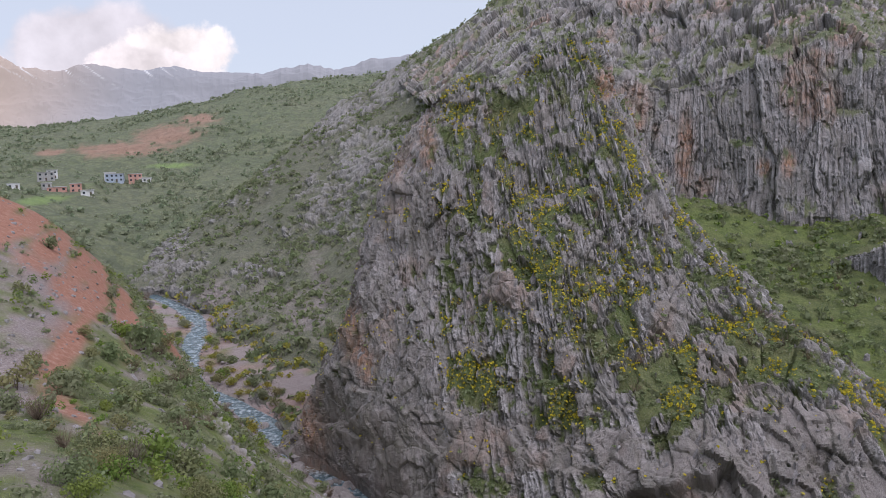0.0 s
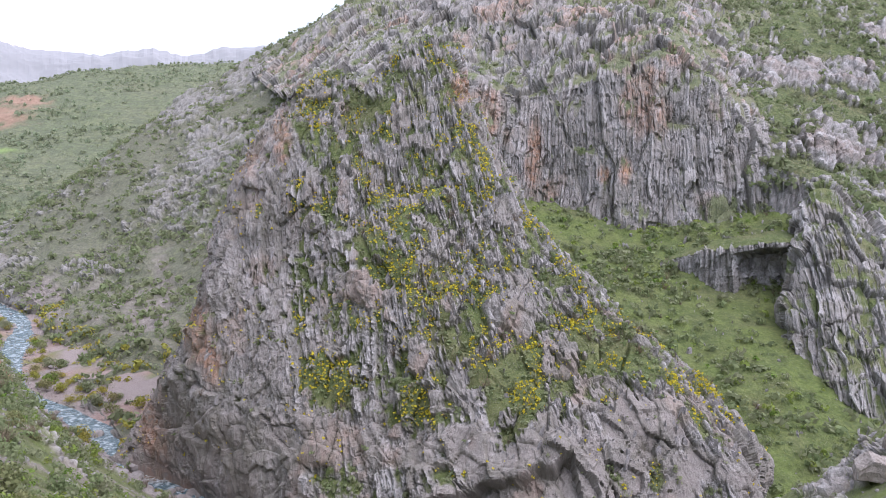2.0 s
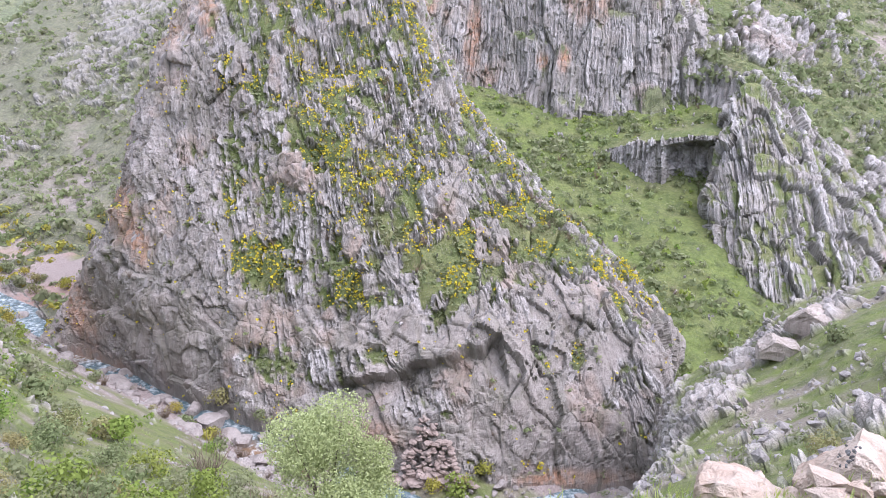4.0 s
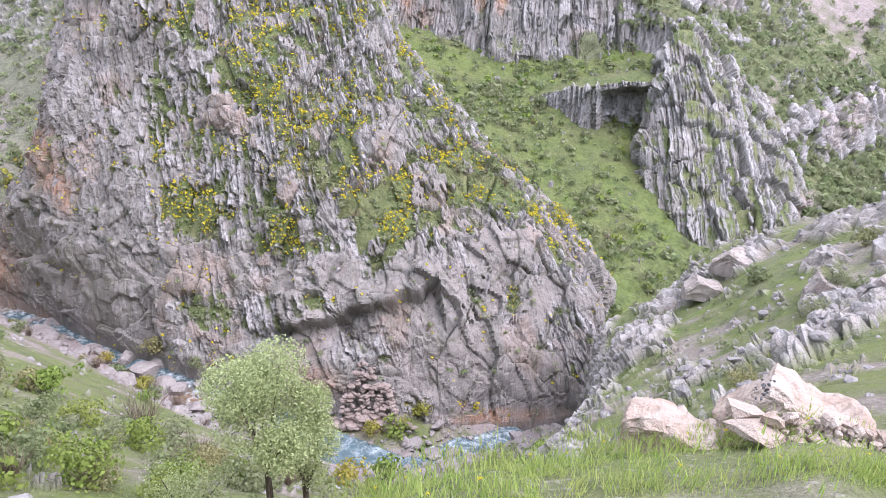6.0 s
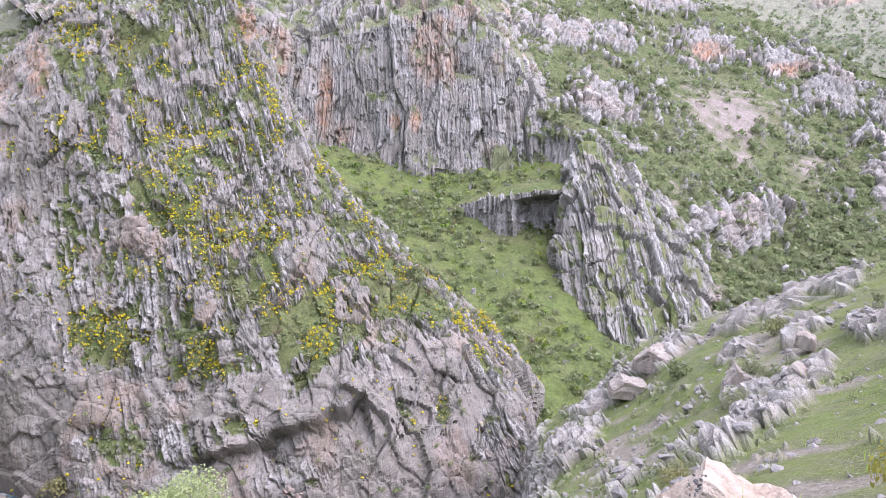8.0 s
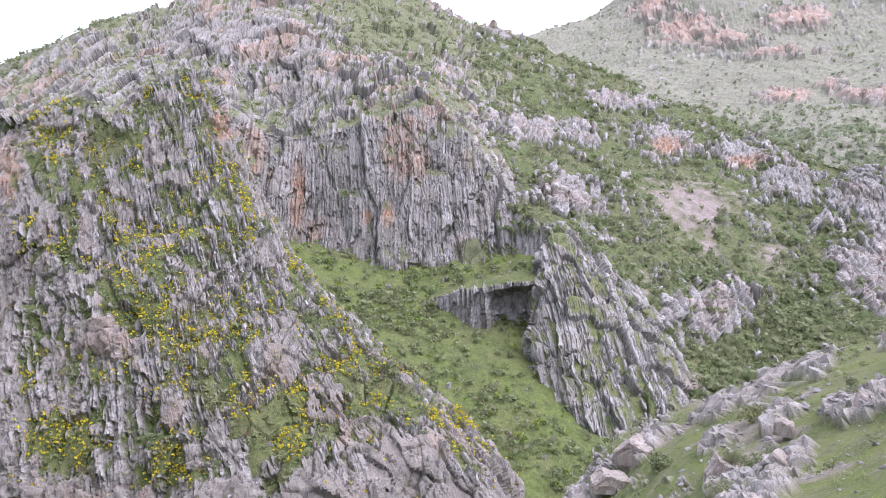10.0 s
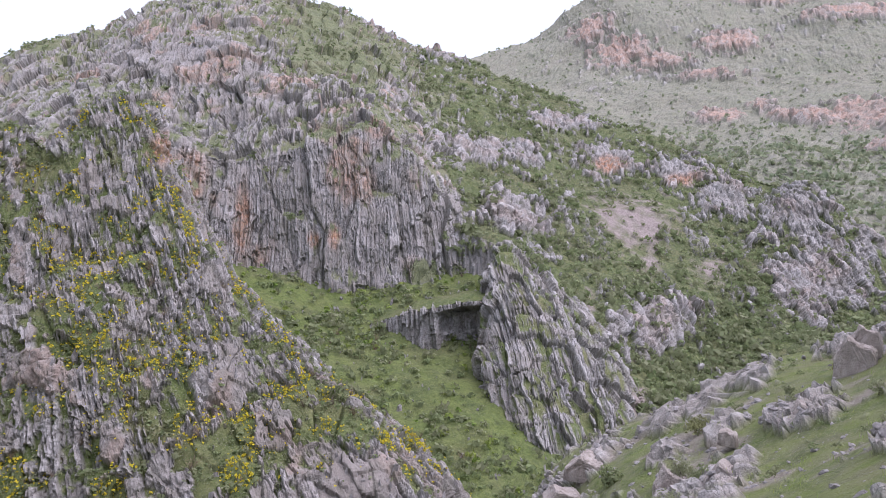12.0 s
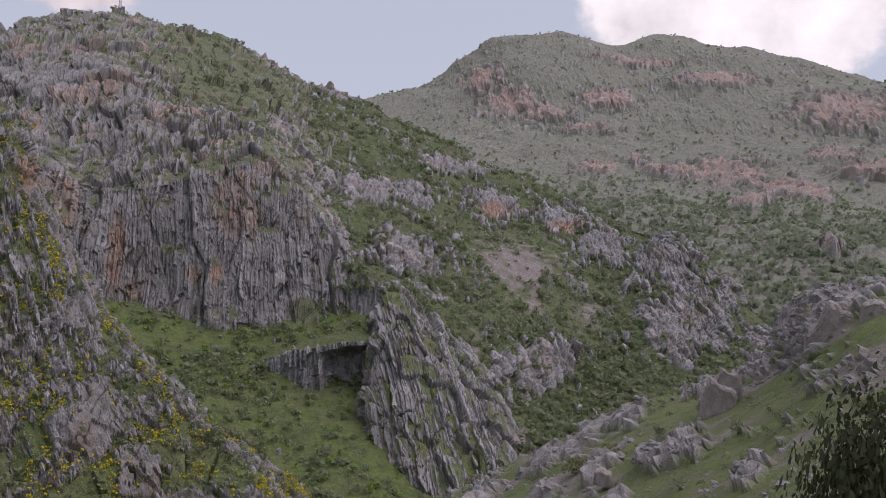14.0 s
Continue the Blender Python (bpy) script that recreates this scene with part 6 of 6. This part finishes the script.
for k, (x, y, z, w, h) in enumerate(((4.47, 3.82, 46.79, 0.24, 0.1), (4.30, 3.64, 46.76, 0.3, 0.1), (4.46, 3.56, 46.89, 0.13, 0.1))):
    pale(x, y, z, w, w * 0.7, h, -45, k, "flat pinkish limestone slab among the rubble")
lich = rng.normal(0, 1, (26, 3)) * [0.035, 0.012, 0.05]
ob = joined("lichen", [boulder(rng)], turned(rng, 26, rng.uniform(0.008, 0.022, 26), lich * [1, 1, 1] + [4.719, 3.921, 46.887]), stone_mat("dark_lichen", (0.05, 0.05, 0.055), (0.12, 0.12, 0.13), (0.3, 0.3, 0.3), 30))
tagged(ob, "dark crusty lichen patch on the pale boulder", "lichen", kind="stuff")


# grass of the lookout's edge and tufts on the bank
def tuft(rng, n, h, spread, w=0.004):
    V, Fc = [], []
    for i in range(n):
        x, y = rng.normal(0, spread, 2)
        a, bend, hh = rng.uniform(0, 6.28), rng.uniform(0.1, 0.5), h * rng.uniform(0.5, 1.2)
        d = np.array([math.cos(a), math.sin(a), 0])
        sd_ = np.array([-d[1], d[0], 0]) * w
        o = len(V)
        for t in (0, 0.55, 1):
            c = np.array([x, y, 0]) + d * bend * hh * t * t + [0, 0, hh * t]
            V += [c - sd_ * (1 - t * 0.9), c + sd_ * (1 - t * 0.9)]
        Fc += [[o, o + 1, o + 3, o + 2], [o + 2, o + 3, o + 5, o + 4]]
    return np.array(V), np.array(Fc)


TUFTS = [tuft(rng, 13, 0.085, 0.07, 0.005) for _ in range(5)]
nearest = lambda s: (dist < 6.2) * (dist > 1.6) * (azim > 12) * (azim < 95) * (0.35 + smooth(-0.3, 0.1, fbm(s["g"] / 0.7, 3, 99)))
k = scatter(rng, "near_bank", 2800, nearest)
tagged(joined("grass", TUFTS, turned(rng, 2800, rng.uniform(0.5, 1.15, 2800), nb_["g"][k] + rng.normal(0, 0.15, (2800, 3)) * [1, 1, 0]), GRASS), "fresh green spring grass at the lookout's edge", "grass", kind="stuff")
BIG_TUFTS = [tuft(rng, 8, 0.24, 0.3, 0.014) for _ in range(4)]
k = scatter(rng, "near_bank", 1500, lambda s: (dist > 13) * (dist < 110) * (azim > -48) * (azim < 95) * (1 - s["rub"]) * (1 - s["red"]) / dist ** 1.1)
tagged(joined("grass", BIG_TUFTS, turned(rng, 1500, rng.uniform(0.5, 1.3, 1500), nb_["g"][k]), GRASS), "rough green grass over the near hillside", "grass", kind="stuff")
stones("near_bank", "hillside_stones", "loose pale stones strewn over the near hillside", 4400, (0.09, 0.42), lambda s: (dist > 9) * (dist < 150) * (azim > -48) * (azim < 95) * (0.3 + 2.5 * s["rub"] + 2.0 * s["rock"] + 0.5 * (azim > 34)) / dist ** 0.5, SLAB_MAT, CHUNKS, 0.4, 0.7)
pet = scatter(rng, "near_bank", 60, nearest)
tagged(joined("flowers", [leaves(rng, 8, 0.4, 3)], turned(rng, 60, rng.uniform(0.012, 0.022, 60), nb_["g"][pet] + [0, 0, 0.17]), PETAL), "tiny yellow flowers in the lookout grass", "flowers", kind="stuff")
bush(10.9, 5.1, ground_z("near_bank", 10.9, 5.1), 0.95, "yellow", tall=1.4)
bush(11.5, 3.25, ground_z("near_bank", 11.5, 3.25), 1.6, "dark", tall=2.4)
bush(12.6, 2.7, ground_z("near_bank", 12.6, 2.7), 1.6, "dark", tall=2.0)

# village in the valley
PLASTER = {k: stone_mat(k + "_plaster", *v, 0.6, 0.1) for k, v in {"white": ((0.6, 0.6, 0.6), (0.72, 0.72, 0.72), (0.8, 0.8, 0.8)), "blue": ((0.36, 0.42, 0.52), (0.44, 0.5, 0.6), (0.5, 0.56, 0.64)), "pink": ((0.5, 0.27, 0.22), (0.58, 0.33, 0.27), (0.64, 0.4, 0.33)), "grey": ((0.34, 0.33, 0.32), (0.42, 0.41, 0.4), (0.5, 0.49, 0.48))}.items()}
glass = Nodes("window_glass", 0.1)
GLASS = glass.colour((0.04, 0.05, 0.06))
concrete = stone_mat("roof_concrete", (0.4, 0.39, 0.38), (0.5, 0.49, 0.48), (0.6, 0.59, 0.58), 0.8, 0.2)


def box(x0, y0, z0, x1, y1, z1):
    v = np.array([(x, y, z) for z in (z0, z1) for x, y in ((x0, y0), (x1, y0), (x1, y1), (x0, y1))])
    return v, np.array([[0, 3, 2, 1], [4, 5, 6, 7], [0, 1, 5, 4], [1, 2, 6, 5], [2, 3, 7, 6], [3, 0, 4, 7]])


def house(x, y, w, d, storeys, tone, yaw):
    z = ground_z("valley", x, y) - 0.6
    w, d = w * 0.8, d * 0.8
    h = 3.1 * storeys + 0.6
    e = rooted("house", (x, y, z), tone + " plastered flat-roofed village house", "house", "village houses")
    e.rotation_euler = (0, 0, radians(yaw))
    part("wall", array_mesh("wall", *box(-w / 2, -d / 2, -2, w / 2, d / 2, h), PLASTER[tone]), e)
    part("roof", array_mesh("roof", *box(-w / 2 - 0.4, -d / 2 - 0.4, h, w / 2 + 0.4, d / 2 + 0.4, h + 0.35), concrete), e, "grey concrete roof slab")
    n = max(2, int(w // 3.2))
    for st in range(storeys):
        for i in range(n):
            cx = -w / 2 + w * (i + 0.5) / n
            if st == 0 and i == n // 2:
                part("door", array_mesh("door", *box(cx - 0.6, -d / 2 - 0.06, 0.6, cx + 0.6, -d / 2 + 0.05, 2.8), BARK), e)
                continue
            part("window", array_mesh("window", *box(cx - 0.7, -d / 2 - 0.05, 1.5 + 3.1 * st, cx + 0.7, -d / 2 + 0.05, 2.9 + 3.1 * st), GLASS), e)


for args in ((-249.6, 553.6, 16, 10, 2, "blue", 18), (-256, 560, 10, 9, 2, "white", 20), (-234.4, 554.5, 12, 9, 2, "pink", 24), (-226, 550, 7, 8, 1, "grey", 22), (-220.4, 541.4, 8, 7, 1, "white", 25), (-262, 492, 15, 8, 1, "pink", 28), (-250, 494, 9, 8, 2, "pink", 28), (-270, 494, 8, 8, 1, "grey", 30), (-233.4, 475.6, 10, 8, 1, "white", 26), (-286.6, 524.9, 14, 9, 2, "grey", 30), (-290, 540, 9, 8, 2, "white", 30), (-270.2, 456.2, 9, 7, 1, "white", 30)):
    house(*args)

# lattice mast on the summit
STEEL = Nodes("galvanised_steel", 0.5)
STEEL.bsdf.inputs["Metallic"].default_value = 0.7
STEEL_MAT = STEEL.colour((0.3, 0.3, 0.32))
mz = ground_z("mountain", 135, 412)
mast = rooted("mast", (135, 412, mz - 0.5), "grey steel lattice mast on the summit", "mast")
for i in range(4):
    a = math.pi / 4 + i * math.pi / 2
    b = a + math.pi / 2
    part("leg", array_mesh("leg", *tube([(1.3 * math.cos(a), 1.3 * math.sin(a), 0), (0.35 * math.cos(a), 0.35 * math.sin(a), 12)], [0.12, 0.09], 5), STEEL_MAT), mast)
    for j in range(5):
        r0, r1 = 1.3 - 0.19 * j, 1.3 - 0.19 * (j + 1)
        part("brace", array_mesh("brace", *tube([(r0 * math.cos(a), r0 * math.sin(a), 2.4 * j), (r1 * math.cos(b), r1 * math.sin(b), 2.4 * (j + 1))], [0.07, 0.07], 4), STEEL_MAT), mast)
part("antenna", array_mesh("antenna", *tube([(0, 0, 11), (0, 0, 15.5)], [0.09, 0.04], 5), STEEL_MAT), mast)

# reddish pinnacles on the mountain's right shoulder
RED_ROCK = RED_ROCK_MAT
for k, (x, y, z, w, h) in enumerate([(205, 412, 166, 5, 8), (213, 408, 163, 6, 11), (221, 404, 160, 6, 12), (228, 398, 157, 5, 10), (234, 394, 155, 4, 8), (252, 384, 151, 5, 11), (258, 380, 150, 7, 12), (264, 376, 148, 5, 8)]):
    for side_ in (-1, 1):
        ob = new("pinnacle", array_mesh("pinnacle", *boulder(rng, 14, fine=3), RED_ROCK))
        ob.matrix_basis = pose(x + 3.4 * side_, y - 1.5 * side_, z + (10 if k < 5 else 5) - 1.5 * (side_ + 1), 0, 6 * math.sin(k + side_), 50 * k + 80 * side_) @ Matrix.Diagonal((w * rng.uniform(0.7, 1.1), w * 0.8, h * rng.uniform(0.75, 1.2), 1))
        tagged(ob, "reddish limestone pinnacle on the ridge", "rock", "ridge pinnacles")
# trees along the skylines
k = scatter(rng, "valley", 170, lambda s: np.exp(-((np.arange(len(s["area"])) // 200 - 138) / 2.5) ** 2))
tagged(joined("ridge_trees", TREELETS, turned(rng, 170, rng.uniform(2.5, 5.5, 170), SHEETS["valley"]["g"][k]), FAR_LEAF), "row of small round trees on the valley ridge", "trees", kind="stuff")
